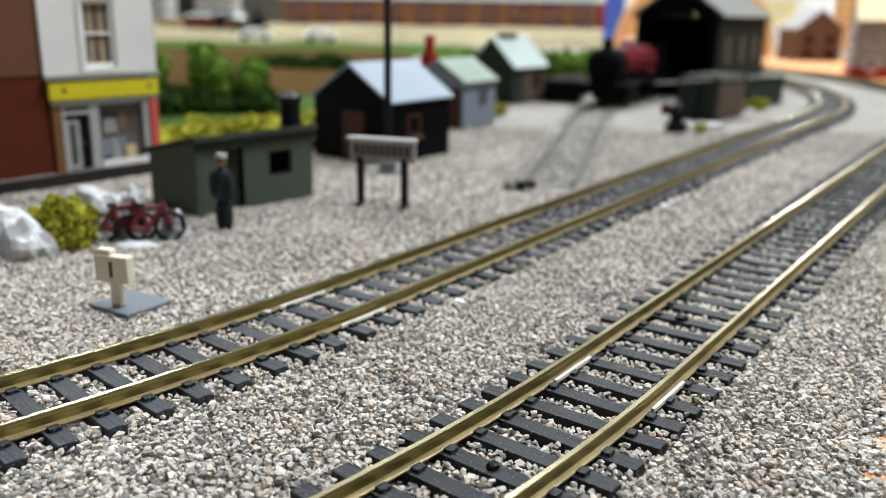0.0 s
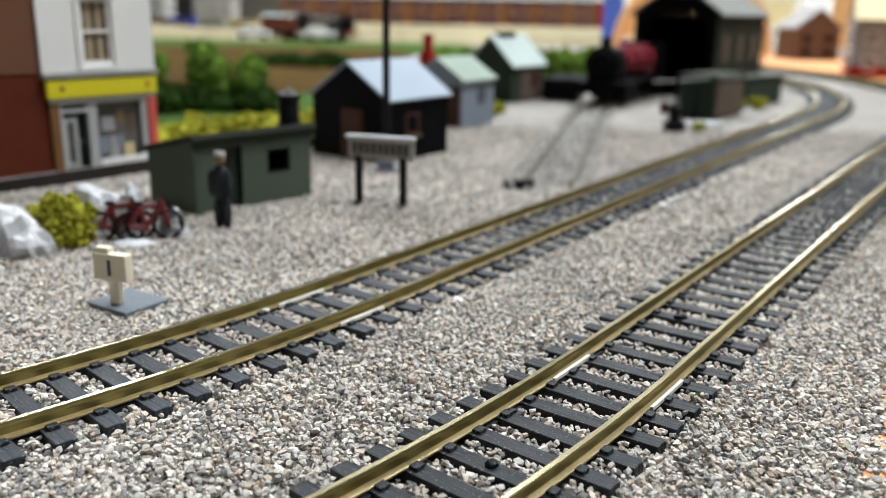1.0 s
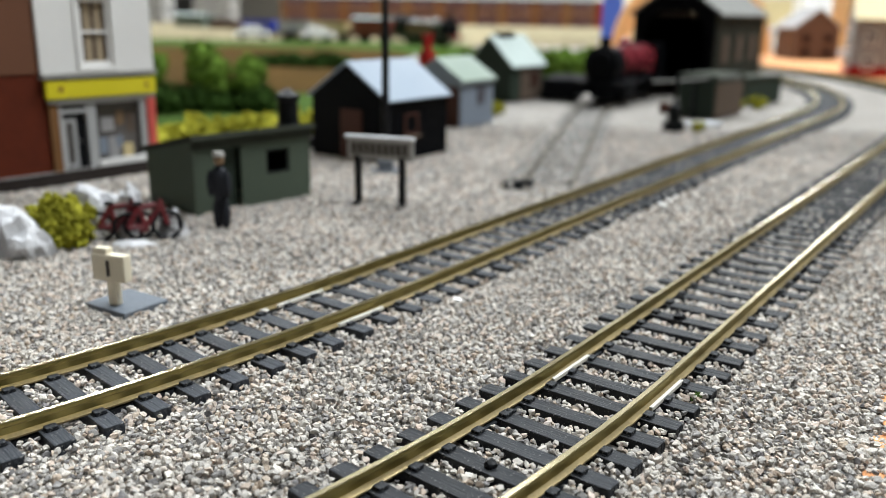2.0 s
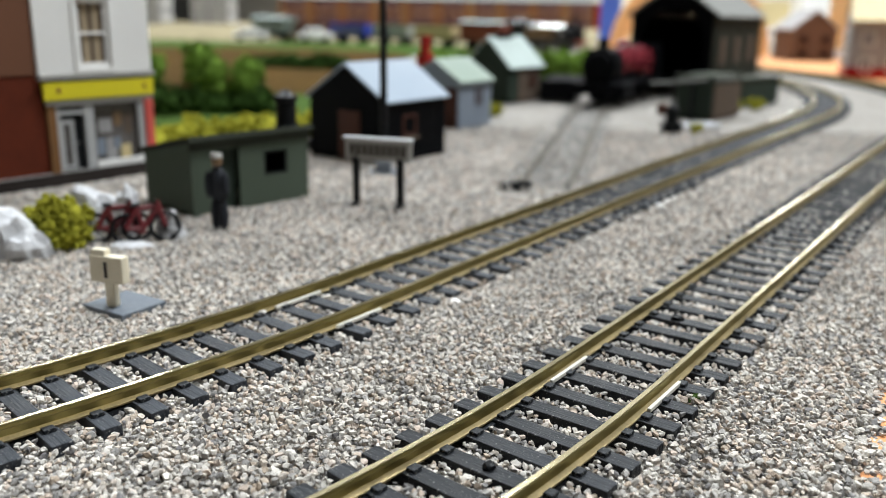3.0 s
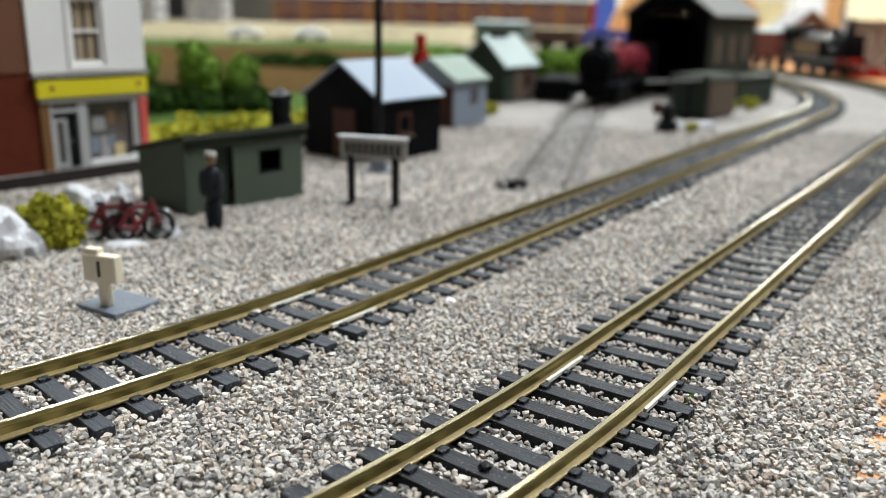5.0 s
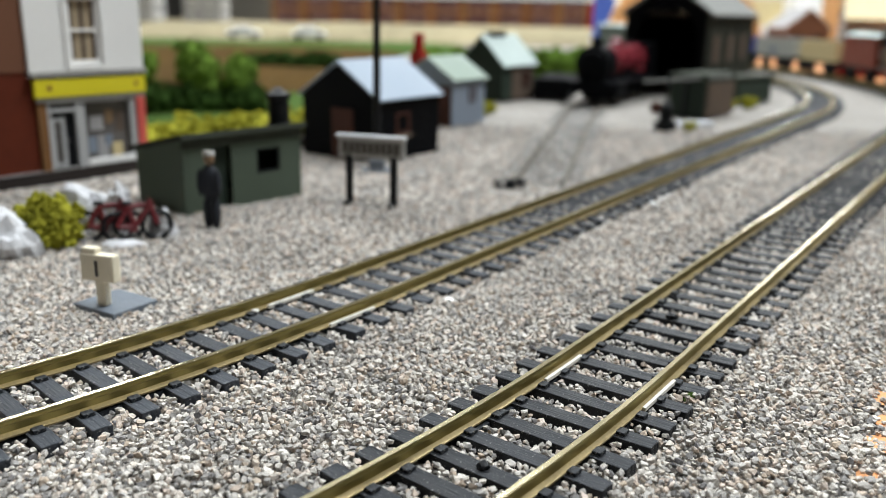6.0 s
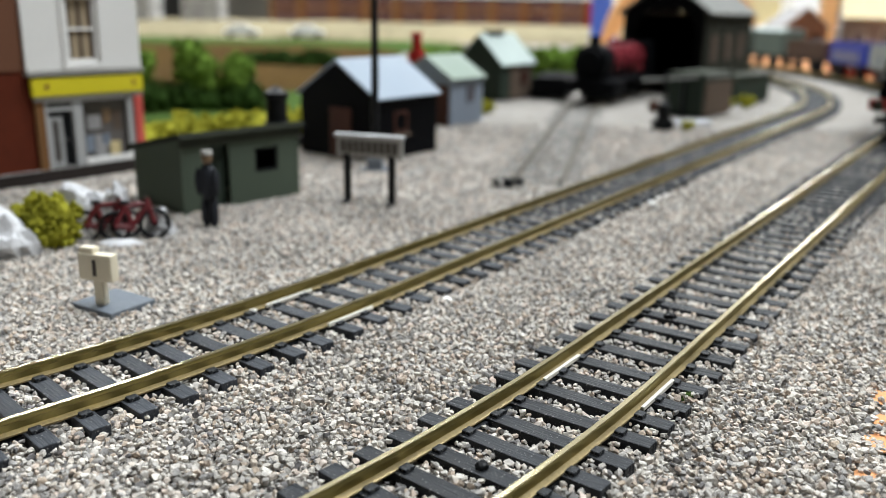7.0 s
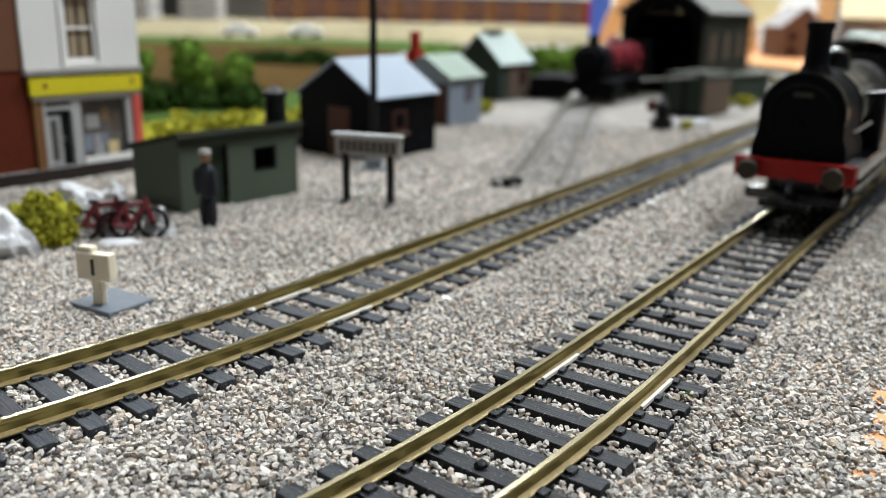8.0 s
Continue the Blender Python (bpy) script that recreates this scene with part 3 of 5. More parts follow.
# ---- shop ----
def shop():
    s = thing("corner_shop", "white-rendered brick corner shop with a yellow fascia", "shop", -133.3, 288.5, 4, 50.6)
    L, D, H = 40, 60, 84
    # the front faces -y; x runs along it
    part("upper_wall", holed(B(), [-1.6, 12.9, 24.8, L + 0.4], [33.4, 35.4, 58.0, H], [(1, 1)], -1.0, 1.0), M_WHITE, s, "smooth white rendered upper wall")
    part("window_surround", holed(B(), [11.4, 12.9, 24.8, 26.3], [33.6, 35.2, 58.2, 60.0], [(1, 1)], -1.7, -0.6), M_WHITE, s, "raised white window surround")
    window(s, 18.85, 0.2, 46.7, 11.9, 22.6, M_WHITE, M_CURTAIN, 0, 1, 0, 1.2, "white sash window with beige blinds")
    for xx in (15.0, 18.85, 22.7):
        part("blind_fold", box(B(), xx, 0.35, 37, 1.5, 0.25, 20, bevel=0.1), M_BROWNWALL, s)
    part("cornice", box(B(), L / 2 - 0.6, -0.7, 31.4, L + 3.0, 3.4, 2.0, bevel=0.5), M_GREYTRIM, s, "grey moulded cornice")
    part("fascia", box(B(), L / 2 - 0.3, -0.9, 24.8, L + 1.0, 2.0, 6.0, bevel=0.2), M_YELLOW, s, "bright yellow fascia board")
    for xx, w in ((4.2, 1.4), (36.4, 1.2)):
        part("fascia_mark", box(B(), xx, -1.95, 27.2, w, 0.2, 1.6), M_VANRED, s, "small brown mark")
    part("lintel", box(B(), L / 2, -0.3, 23.2, L, 2.2, 1.5), M_GREYTRIM, s)
    part("pilaster", box(B(), 1.5, 0.2, 0, 3.0, 2.0, 23.2), M_BRICKTAN, s, "tan brick corner pilaster")
    part("pilaster", box(B(), L - 1.9, -0.2, 0, 3.2, 2.6, 23.2), M_PINK, s, "salmon red pilaster")
    part("shop_front", holed(B(), [3.2, 4.2, 13.2, 14.6, 16.6, 34.0, 36.2], [0, 1.0, 19.6, 20.8, 22.4, 23.2], [(1, 0), (1, 1), (1, 3), (4, 1), (4, 2), (4, 3)], -0.6, 0.9), M_FRONT, s, "pale grey painted shop front frame")
    part("stall_riser", box(B(), 25.4, -0.9, 0.2, 18.2, 1.2, 2.2, bevel=0.2), M_WHITE, s, "white stall board under the window")
    part("shop_window", box(B(), 25.3, 1.6, 0.6, 18.4, 0.3, 22), M_GLASS, s, "dark shop window with dim goods")
    for xx, zz, w, hh, mm in ((19.5, 4, 3, 6, M_WALLBLUE), (23.5, 2, 4, 8, M_GREYHOUSE), (29, 2, 4, 5, M_VANCREAM), (21.5, 12, 5, 5, M_GREYHOUSE), (30.5, 11, 3, 7, M_BROWNWALL), (25.5, 6, 3, 4, M_WALLBLUE), (26.5, 14, 3, 5, M_TAN)):
        part("window_display", box(B(), xx, 1.3, zz, w, 0.2, hh, bevel=0.05), mm, s)
    part("shop_door", box(B(), 8.7, 1.2, 0.2, 9.4, 0.5, 19.6), M_BLACK, s, "dark panelled shop door")
    part("fanlight", box(B(), 8.7, 0.6, 20.6, 9.2, 0.3, 2.0), M_GLASS, s)
    part("door_leaf", holed(B(), [4.6, 5.6, 8.2, 9.4], [0.8, 2.0, 16.4, 17.6], [(1, 1)], 0.3, 0.8), M_FRONT, s, "pale framed glass door leaf")
    part("door_glass", box(B(), 6.9, 0.7, 1.6, 3.2, 0.2, 15), M_GLASS, s)
    part("door_knob", lump(B(), 10.6, 0.6, 9.5, 0.5, 0.4, 0.5, 1, 0.05, 1), M_STEEL, s)
    part("side_wall", box(B(), 0.6, D / 2 + 1.1, 0, 1.6, D, H), M_BRICKBROWN, s)
    part("rear_wall", box(B(), L / 2, D + 2.0, 0, L, 1.6, H), M_BRICKRED, s)
    part("side_wall", box(B(), L - 0.8, D / 2 + 1.1, 0, 1.6, D - 0.6, H), M_WHITE, s)
    part("roof", box(B(), L / 2, D / 2 + 1, H, L + 4, D + 6, 3), M_SHEDROOF, s)


shop()


def brick_house():
    s = thing("brick_house", "plain red-brick and brown house adjoining the shop", "house", -133.3, 288.5, 4, 50.6)
    part("lower_wall", box(B(), -36, 1.6, 0, 72, 2.2, 33.4), M_BRICKRED, s, "red brick lower wall")
    part("upper_wall", box(B(), -36.9, 1.2, 33.4, 70.2, 2.2, 50), M_BRICKBROWN, s, "brown upper wall")
    part("rear_wall", box(B(), -36, 58, 0, 72, 2.2, 83), M_BRICKRED, s)
    part("end_wall", box(B(), -71, 30, 0, 2, 54, 83), M_BRICKRED, s)
    part("roof", box(B(), -36, 30, 83.6, 70, 62, 3), M_SHEDROOF, s)
    part("drain_block", box(B(), -26, 0.3, 0.2, 3.2, 0.6, 3.0, bevel=0.2), M_BLACK, s, "small black grating")


brick_house()
bm = box(B(), 40, 28, 0, 330, 64, 4, bevel=0.3)
shop_pavement = solid("pavement", bm, M_PAVE, "grey paving under the shop", "pavement", "structure", m=P(-137, 284, 0, 50.6))
bm = box(B(), 40, -4.8, 0, 330, 1.6, 4.6, bevel=0.2)
solid("platform_edge", bm, M_KERB, "dark platform edging beside the paving", "kerb", "structure", m=P(-137, 284, 0, 50.6))


# ---- engine shed ----
def engine_shed():
    s = thing("engine_shed", "sooty timber engine shed with open doorway and grey roof", "engine shed", 172, 654, 0, 57 - 90)
    w, d, e, r = 64, 136, 60, 83
    for side in (-1, 1):
        bm = box(B(), side * (w / 2 - 1), d / 2, 0, 2, d, e)
        part("side_wall", bm, M_SHED, s, "grey-green boarded side wall")
        for i in range(19):
            part("board_strip", box(B(), side * (w / 2 + 0.3), 4 + i * 8, 0.5, 0.6, 0.9, e - 1), M_SHED, s)
        part("roof", roof_slope(w, d, e, r, side, 3, 1.8), M_SHEDROOF, s, "grey slate roof slope", at=(0, d / 2, 0, 0))
    # black sheets along both walls: the shed's inner shade put into colour
    for side in (-1, 1):
        part("inner_shade", box(B(), side * (w / 2 - 2.6), d / 2 + 1, 0, 0.8, d - 8, e - 1), M_BLACKWALL, s, "black sheet standing in for the shade inside")
    part("rear_gable", prism(B(), [(-w / 2 + 2, 0), (-w / 2 + 2, e), (0, r - 0.6), (w / 2 - 2, e), (w / 2 - 2, 0)], d - 2, d), M_BLACKWALL, s, "soot-black rear gable")
    for yy in (1,):
        arch = [(25 * math.cos(a), 40 + 25 * math.sin(a)) for a in [math.pi * i / 14 for i in range(15)]]
        out = [(-w / 2 + 2, 0), (-w / 2 + 2, e), (0, r - 0.6), (w / 2 - 2, e), (w / 2 - 2, 0), (25, 0)] + arch + [(-25, 0)]
        part("gable_wall", prism(B(), out, yy - 1, yy + 1), M_BLACKWALL, s, "soot-black gable with arched doorway")
    for i in range(6):
        part("roof_truss", box(B(), 0, 14 + i * 21, e - 2, w - 5, 1.6, 2), M_BROWNWALL, s)
    for i in range(3):
        part("vent_window", box(B(), w / 2 + 0.4, 22 + i * 40, 24, 0.8, 16, 20, bevel=0.1), M_BROWNWALL, s, "brown side window panel")
    part("roof_vent", box(B(), 0, d / 2, r, 10, 90, 9, bevel=0.3), M_SHEDROOF, s)


engine_shed()


def lean_to(name, label, x, y, rz, w, d, h, wall, front, group=""):
    s = thing(name, label, "shed", x, y, 0, rz, group)
    part("body", box(B(), w / 2, d / 2, 0, w, d, h, bevel=0.2), wall, s)
    part("front_panel", box(B(), w / 2, -0.4, 0.3, w - 4, 0.8, h - 4, bevel=0.1), front, s, "brownish boarded front")
    part("roof", box(B(), w / 2, d / 2, h, w + 2, d + 2, 1.4, bevel=0.2), M_ROOFGREEN, s, "flat dark roof")
    return s


lean_to("coal_store", "low green and brown store shed before the engine shed", 158.5, 503.5, 50, 45, 22, 24, M_HUTDARK, M_BROWNWALL)
lean_to("oil_store", "low dark green store beside the engine shed", 203, 582, 42, 52, 20, 17.5, M_HUTDARK, M_HUTDARK)


# ---- rolling stock ----
def wheelset(parent, x, r, gauge=16.5, spokes=True, mat_=None):
    """An axle across the vehicle with two flanged wheels; x along the vehicle, axle at the rim's height."""
    ob = part("axle", tube(B(), (0, -gauge / 2 - 2, 0), (0, gauge / 2 + 2, 0), 1.0, seg=8), mat_ or M_BLACK, parent, "black axle with flanged wheels")
    for side in (-1, 1):
        bm = lathe(B(), [(r + 0.7, -0.9), (r + 0.7, -0.3), (r, -0.2), (r, 2.4), (r * 0.8, 2.5), (r * 0.76, 1.9), (r * 0.36, 1.9), (r * 0.32, 3.0), (0.5, 3.1)], 0, 0, 24)
        for v in bm.verts:
            v.co = Vector((v.co.x, side * (gauge / 2 + v.co.z), v.co.y))
        if spokes:
            box(bm, r * 0.45, side * (gauge / 2 + 2.9), -0.9, 1.8, 0.6, 1.8, bevel=0.2)
        bmesh.ops.recalc_face_normals(bm, faces=bm.faces)
        part("wheel", bm, mat_ or M_BLACK, ob, "black flanged wheel")
    ob.matrix_basis = P(x, 0, RAIL_TOP + r)
    wheels.append((ob, x, r))
    return ob


wheels = []
vehicles = []


def tank_engine():
    """Front at +x. Origin on the ground in the middle."""
    e = thing("tank_engine", "black six-wheeled model tank engine with red buffer beam", "steam locomotive", 0, 0)
    part("running_plate", box(B(), 0, 0, 17.0, 112, 32, 1.6, bevel=0.3), M_LOCO, e, "black running plate")
    # pale metal here paints the reflection along the running plate's edge
    part("valance", box(box(B(), 0, 15.6, 14.6, 108, 0.8, 2.4), 0, -15.6, 14.6, 108, 0.8, 2.4), M_STEEL, e, "footplate edge in pale metal, standing in for a reflection")
    for sx in (1, -1):
        beam = part("buffer_beam", box(B(), sx * 56.6, 0, 13.0, 1.6, 31.6, 5.4, bevel=0.3), M_RED, e, "bright red buffer beam")
        for sy in (-1, 1):
            bm = tube(B(), (sx * 57.2, sy * 11.0, 15.4), (sx * 61.5, sy * 11.0, 15.4), 2.0)
            tube(bm, (sx * 61.5, sy * 11.0, 15.4), (sx * 62.5, sy * 11.0, 15.4), 2.9, 2.6)
            part("buffer", bm, M_BUFFER, beam, "tarnished round buffer", smooth=True)
        bm = box(B(), sx * 60, 0, 6.5, 8, 2.2, 1.4, bevel=0.2)
        box(bm, sx * 63.5, 0, 6.4, 1.6, 13, 1.6, bevel=0.2)
        tube(bm, (sx * 57, 0, 13), (sx * 60, 0, 9.5), 0.9)
        part("coupling", bm, M_BLACK, e, "black hook coupling")
    part("frame", box(B(), 0, 0, 7.5, 98, 11, 9.5, bevel=0.3), M_LOCO, e)
    bm = box(B(), 50, 0, 6.2, 8, 26, 3.0, bevel=0.5)
    part("guard_iron", bm, M_LOCO, e)
    # smokebox with its saddle
    prof = [(10.9 * math.cos(a), 30.8 + 10.9 * math.sin(a)) for a in [math.pi * i / 20 for i in range(21)]]
    out = [(12.3, 18.6), (12.3, 22.0), (11.2, 25.0)] + prof + [(-11.2, 25.0), (-12.3, 22.0), (-12.3, 18.6)]
    bm = prism(B(), out, 0, 20)
    for v in bm.verts:
        v.co = Vector((32 + v.co.y * 1.16, v.co.x, v.co.z))
    bmesh.ops.recalc_face_normals(bm, faces=bm.faces)
    part("smokebox", bm, M_BLACKWALL, e, "black smokebox", smooth=True)
    bm = tube(B(), (55, 0, 30.2), (55.9, 0, 30.2), 9.0, 8.4, 32)
    tube(bm, (55.9, 0, 28.6), (56.8, 0, 28.6), 1.2, 0.8, 10)
    box(bm, 56.2, 0, 28.2, 0.5, 5, 0.7)
    door = part("smokebox_door", bm, M_BLACKWALL, e, "round black smokebox door", smooth=True)
    part("number_plate", box(B(), 56.1, 0, 35.4, 0.4, 5.0, 1.3, bevel=0.1), M_SHED, door, "small grey bar plate")
    bm = tube(B(), (32.2, 0, 30.8), (33.0, 0, 30.8), 11.3, seg=32)
    tube(bm, (53.0, 0, 30.8), (54.6, 0, 30.8), 11.3, seg=32)
    part("smokebox_ring", bm, M_LOCO, e, smooth=True)
    part("boiler", tube(B(), (-28, 0, 31.2), (32.5, 0, 31.2), 10.8, seg=32), M_BOILER, e, "black boiler barrel, pale metal standing in for its sheen", smooth=True)
    for bx in (-10, 8, 22):
        part("boiler_band", tube(B(), (bx, 0, 31.2), (bx + 1, 0, 31.2), 11.0, seg=32), M_BOILER, e, smooth=True)
    bm = lathe(B(), [(4.6, 40.8), (3.7, 42.6), (3.2, 44.0), (3.2, 52.5), (3.7, 53.5), (3.7, 54.8), (3.1, 55.2), (2.4, 54.8)], 45.5, 0)
    part("chimney", bm, M_BLACKWALL, e, "tall black flared chimney", smooth=True)
    bm = lathe(B(), [(5.4, 39.6), (4.6, 41), (4.3, 44.2), (3.5, 46.4), (2.0, 47.4), (0.5, 47.7)], 20, 0)
    part("steam_dome", bm, M_LOCO, e, "rounded black steam dome", smooth=True)
    for sy in (-1, 1):
        part("side_tank", box(B(), -4, sy * 12.0, 18.6, 50, 7.6, 17, bevel=0.7), M_LOCO, e, "black side tank")
        part("tank_panel", box(B(), -4, sy * 15.9, 20.4, 46, 0.3, 13.4, bevel=0.1), M_TAN, e, "lined tan tank panel")
        tank_rail = tube(B(), (34, sy * 14.2, 28), (52, sy * 13.2, 27), 0.35, seg=6)
        part("handrail", tank_rail, M_STEEL, e, "thin metal handrail")
    bm = B()
    for sy in (-1, 1):
        box(bm, -41, sy * 15.2, 18.6, 26, 1.0, 15)
        box(bm, -30, sy * 15.2, 33.6, 4, 1.0, 14)
        box(bm, -52, sy * 15.2, 33.6, 4, 1.0, 14)
    box(bm, -28.6, 0, 18.6, 1.0, 29, 26)
    box(bm, -53.6, 0, 18.6, 1.0, 29, 29)
    part("cab", bm, M_LOCO, e, "open-sided black cab")
    prof = [(17 * math.sin(a), 47 + 17 * (math.cos(a) - 0.9)) for a in [-0.95 + 1.9 * i / 12 for i in range(13)]]
    bm = prism(B(), prof + [(x * 0.97, z - 1.2) for x, z in prof[::-1]], -56, -26)
    for v in bm.verts:
        v.co = Vector((v.co.y, v.co.x, v.co.z))
    bmesh.ops.recalc_face_normals(bm, faces=bm.faces)
    part("cab_roof", bm, M_LOCO, e, "curved black cab roof", smooth=True)
    for x in (30, 2, -26):
        wheelset(e, x, 8.6)
    for sy in (-1, 1):
        part("coupling_rod", box(B(), 2, sy * 12.2, 9.6, 58, 0.7, 1.8, bevel=0.2), M_STEEL, e, "grey coupling rod")
    lift_body(e)
    return e


def lift_body(v):
    """Sets the body at buffer height over its wheels."""
    for c in v.children:
        if not (c.name == "axle" or c.name.startswith(("axle.", "coupling_rod"))):
            c.location.z += 0.003


def wagon(name, label, length, height, body, roof=None, kind_="van", roof_mat=None):
    w = thing(name, label, "wagon", 0, 0, group="train wagons")
    part("underframe", box(B(), 0, 0, 11.5, length, 28, 3, bevel=0.3), M_BLACK, w, "black underframe")
    for sx in (-1, 1):
        for sy in (-1, 1):
            part("axle_guard", box(B(), sx * length * 0.28, sy * 11.8, 5, 6, 1.2, 7, bevel=0.3), M_BLACK, w)
            bm = tube(B(), (sx * length / 2, sy * 11.5, 13.5), (sx * (length / 2 + 4), sy * 11.5, 13.5), 1.4)
            tube(bm, (sx * (length / 2 + 4), sy * 11.5, 13.5), (sx * (length / 2 + 5), sy * 11.5, 13.5), 3)
            part("buffer", bm, M_BLACK, w, smooth=True)
        part("coupling", box(B(), sx * (length / 2 + 3.5), 0, 7, 9, 3, 1.4, bevel=0.2), M_BLACK, w)
        wheelset(w, sx * length * 0.28, 6.2, spokes=False)
    if kind_ == "open":
        bm = B()
        for sy in (-1, 1):
            box(bm, 0, sy * 14, 14.5, length, 1.2, height)
        for sx in (-1, 1):
            box(bm, sx * (length / 2 - 0.6), 0, 14.5, 1.2, 26.8, height)
        part("body", bm, body, w)
        part("load", lump(B(), 0, 0, 14.5 + height * 0.8, length / 2 - 2, 12, 3.5, 3, 0.2), M_BLACK, w, "heaped dark load")
    else:
        part("body", box(B(), 0, 0, 14.5, length - 1, 29, height, bevel=0.4), body, w)
    for i in range(5):
        xx = -length / 2 + 3 + (length - 6) * i / 4
        for sy in (-1, 1):
            part("side_rib", box(B(), xx, sy * 14.8, 14.6, 1.0, 0.7, height - 0.6), body, w)
    if roof_mat:
        prof = [(15.6 * math.sin(a) / math.sin(0.8), 14.5 + height + 9 * (math.cos(a) - math.cos(0.8))) for a in [-0.8 + 1.6 * i / 10 for i in range(11)]]
        bm = prism(B(), prof, -length / 2 - 1, length / 2 + 1)
        for v in bm.verts:
            v.co = Vector((v.co.y, v.co.x, v.co.z))
        bmesh.ops.recalc_face_normals(bm, faces=bm.faces)
        part("roof", bm, roof_mat, w, "curved roof", smooth=True)
    lift_body(w)
    return w


engine = tank_engine()
vehicles.append((engine, 0.0))
red_van = wagon("red_van", "red-brown model goods van with pale roof", 76, 26, M_VANRED, roof_mat=M_ROOFWHITE)
cream_wagon = wagon("cream_wagon", "cream model tank-sided wagon", 72, 19, M_VANCREAM, kind_="open")
grey_wagon = wagon("grey_wagon", "grey model open wagon with a round emblem", 72, 19, M_VANGREY, kind_="open")
for sy in (-1, 1):
    part("emblem", tube(B(), (0, sy * 15.2, 24), (0, sy * 15.6, 24), 5), M_WALLBLUE, grey_wagon, "dark round emblem")
blue_wagon = wagon("blue_wagon", "royal blue model open wagon with pale lettering bars", 78, 19, M_VANBLUE, kind_="open")
for sy in (-1, 1):
    for i in range(5):
        part("letter_bar", box(B(), -24 + i * 12, sy * 15.4, 20, 7, 0.3, 8, bevel=0.1), M_GREYHOUSE, blue_wagon, "pale lettering bar")
brown_wagon = wagon("brown_wagon", "brown model open wagon with dark load", 74, 17, M_VANBROWN, kind_="open")
brake_van = wagon("brake_van", "grey-green model brake van with white roof", 86, 25, M_VANGREEN, roof_mat=M_ROOFWHITE)
back = 61.0
for v, half in ((red_van, 45), (cream_wagon, 43), (grey_wagon, 43), (blue_wagon, 46), (brown_wagon, 44), (brake_van, 50)):
    back += half
    vehicles.append((v, back))
    back += half


def shed_engine():
    """The maroon engine that stands at the shed door; front at +x."""
    e = thing("maroon_engine", "maroon model steam engine with black smokebox standing at the shed", "steam locomotive", 0, 0)
    x, y, h = SIDING.at(322)
    e.matrix_basis = P(x, y, -1.5, h + 180)
    part("running_plate", box(B(), -4, 0, 15.5, 108, 32, 1.6, bevel=0.3), M_BLACKWALL, e)
    part("frame", box(B(), -4, 0, 6, 104, 12, 9.5), M_BLACKWALL, e)
    beam = part("buffer_beam", box(B(), 50.6, 0, 10.5, 1.6, 33, 6.6, bevel=0.3), M_BLACKWALL, e, "black buffer beam")
    for sy in (-1, 1):
        part("buffer", tube(tube(B(), (51, sy * 11.5, 13.8), (57, sy * 11.5, 13.8), 1.8), (57, sy * 11.5, 13.8), (58, sy * 11.5, 13.8), 3.6), M_BLACKWALL, beam, smooth=True)
        part("cylinder_block", box(B(), 34, sy * 14, 8, 18, 6, 9, bevel=1.5), M_BLACKWALL, e)
    part("boiler", tube(B(), (-40, 0, 28.6), (30, 0, 28.6), 11.0, seg=28), M_MAROON, e, "glossy maroon boiler", smooth=True)
    part("smokebox", tube(tube(B(), (30, 0, 28.6), (48, 0, 28.6), 11.5, seg=28), (48, 0, 28.6), (49.5, 0, 28.6), 9.5, 8.0, 28), M_BLACKWALL, e, "black smokebox", smooth=True)
    part("saddle", box(B(), 39, 0, 17, 17, 18, 6), M_BLACKWALL, e)
    part("chimney", lathe(B(), [(5, 38.6), (3.8, 40.5), (3.4, 44), (4.2, 45), (3.6, 45.6)], 40, 0), M_BLACKWALL, e, smooth=True)
    part("steam_dome", lathe(B(), [(5.2, 38), (4.8, 42), (3.0, 44), (0.6, 45)], 0, 0), M_MAROON, e, smooth=True)
    part("firebox", box(B(), -32, 0, 17, 24, 20, 20, bevel=4), M_MAROON, e, "maroon firebox")
    # cab is black instead of maroon: the shed's shade is in its colour
    part("cab", box(B(), -50, 0, 17, 14, 26, 23, bevel=1.5), M_BLACKWALL, e, "cab coloured black for the shade of the shed")
    for xx in (26, 2, -24):
        bm = B()
        for sy in (-1, 1):
            tube(bm, (xx, sy * 8.2, 12.5), (xx, sy * 11, 12.5), 8.8, seg=20)
        part("driving_wheel", bm, M_BLACKWALL, e, "black driving wheels")


shed_engine()
# low black wagon beside the green hut
w = thing("flat_wagon", "low black flat wagon beside the green hut", "wagon", 88, 622, -2, 74)
part("deck", box(B(), 0, 0, 3.5, 60, 24, 13.5, bevel=0.5), M_BLACKWALL, w)
for xx in (-18, 18):
    part("wheel_pair", tube(tube(B(), (xx, -8.5, 7.5), (xx, -11, 7.5), 6), (xx, 8.5, 7.5), (xx, 11, 7.5), 6), M_BLACKWALL, w)


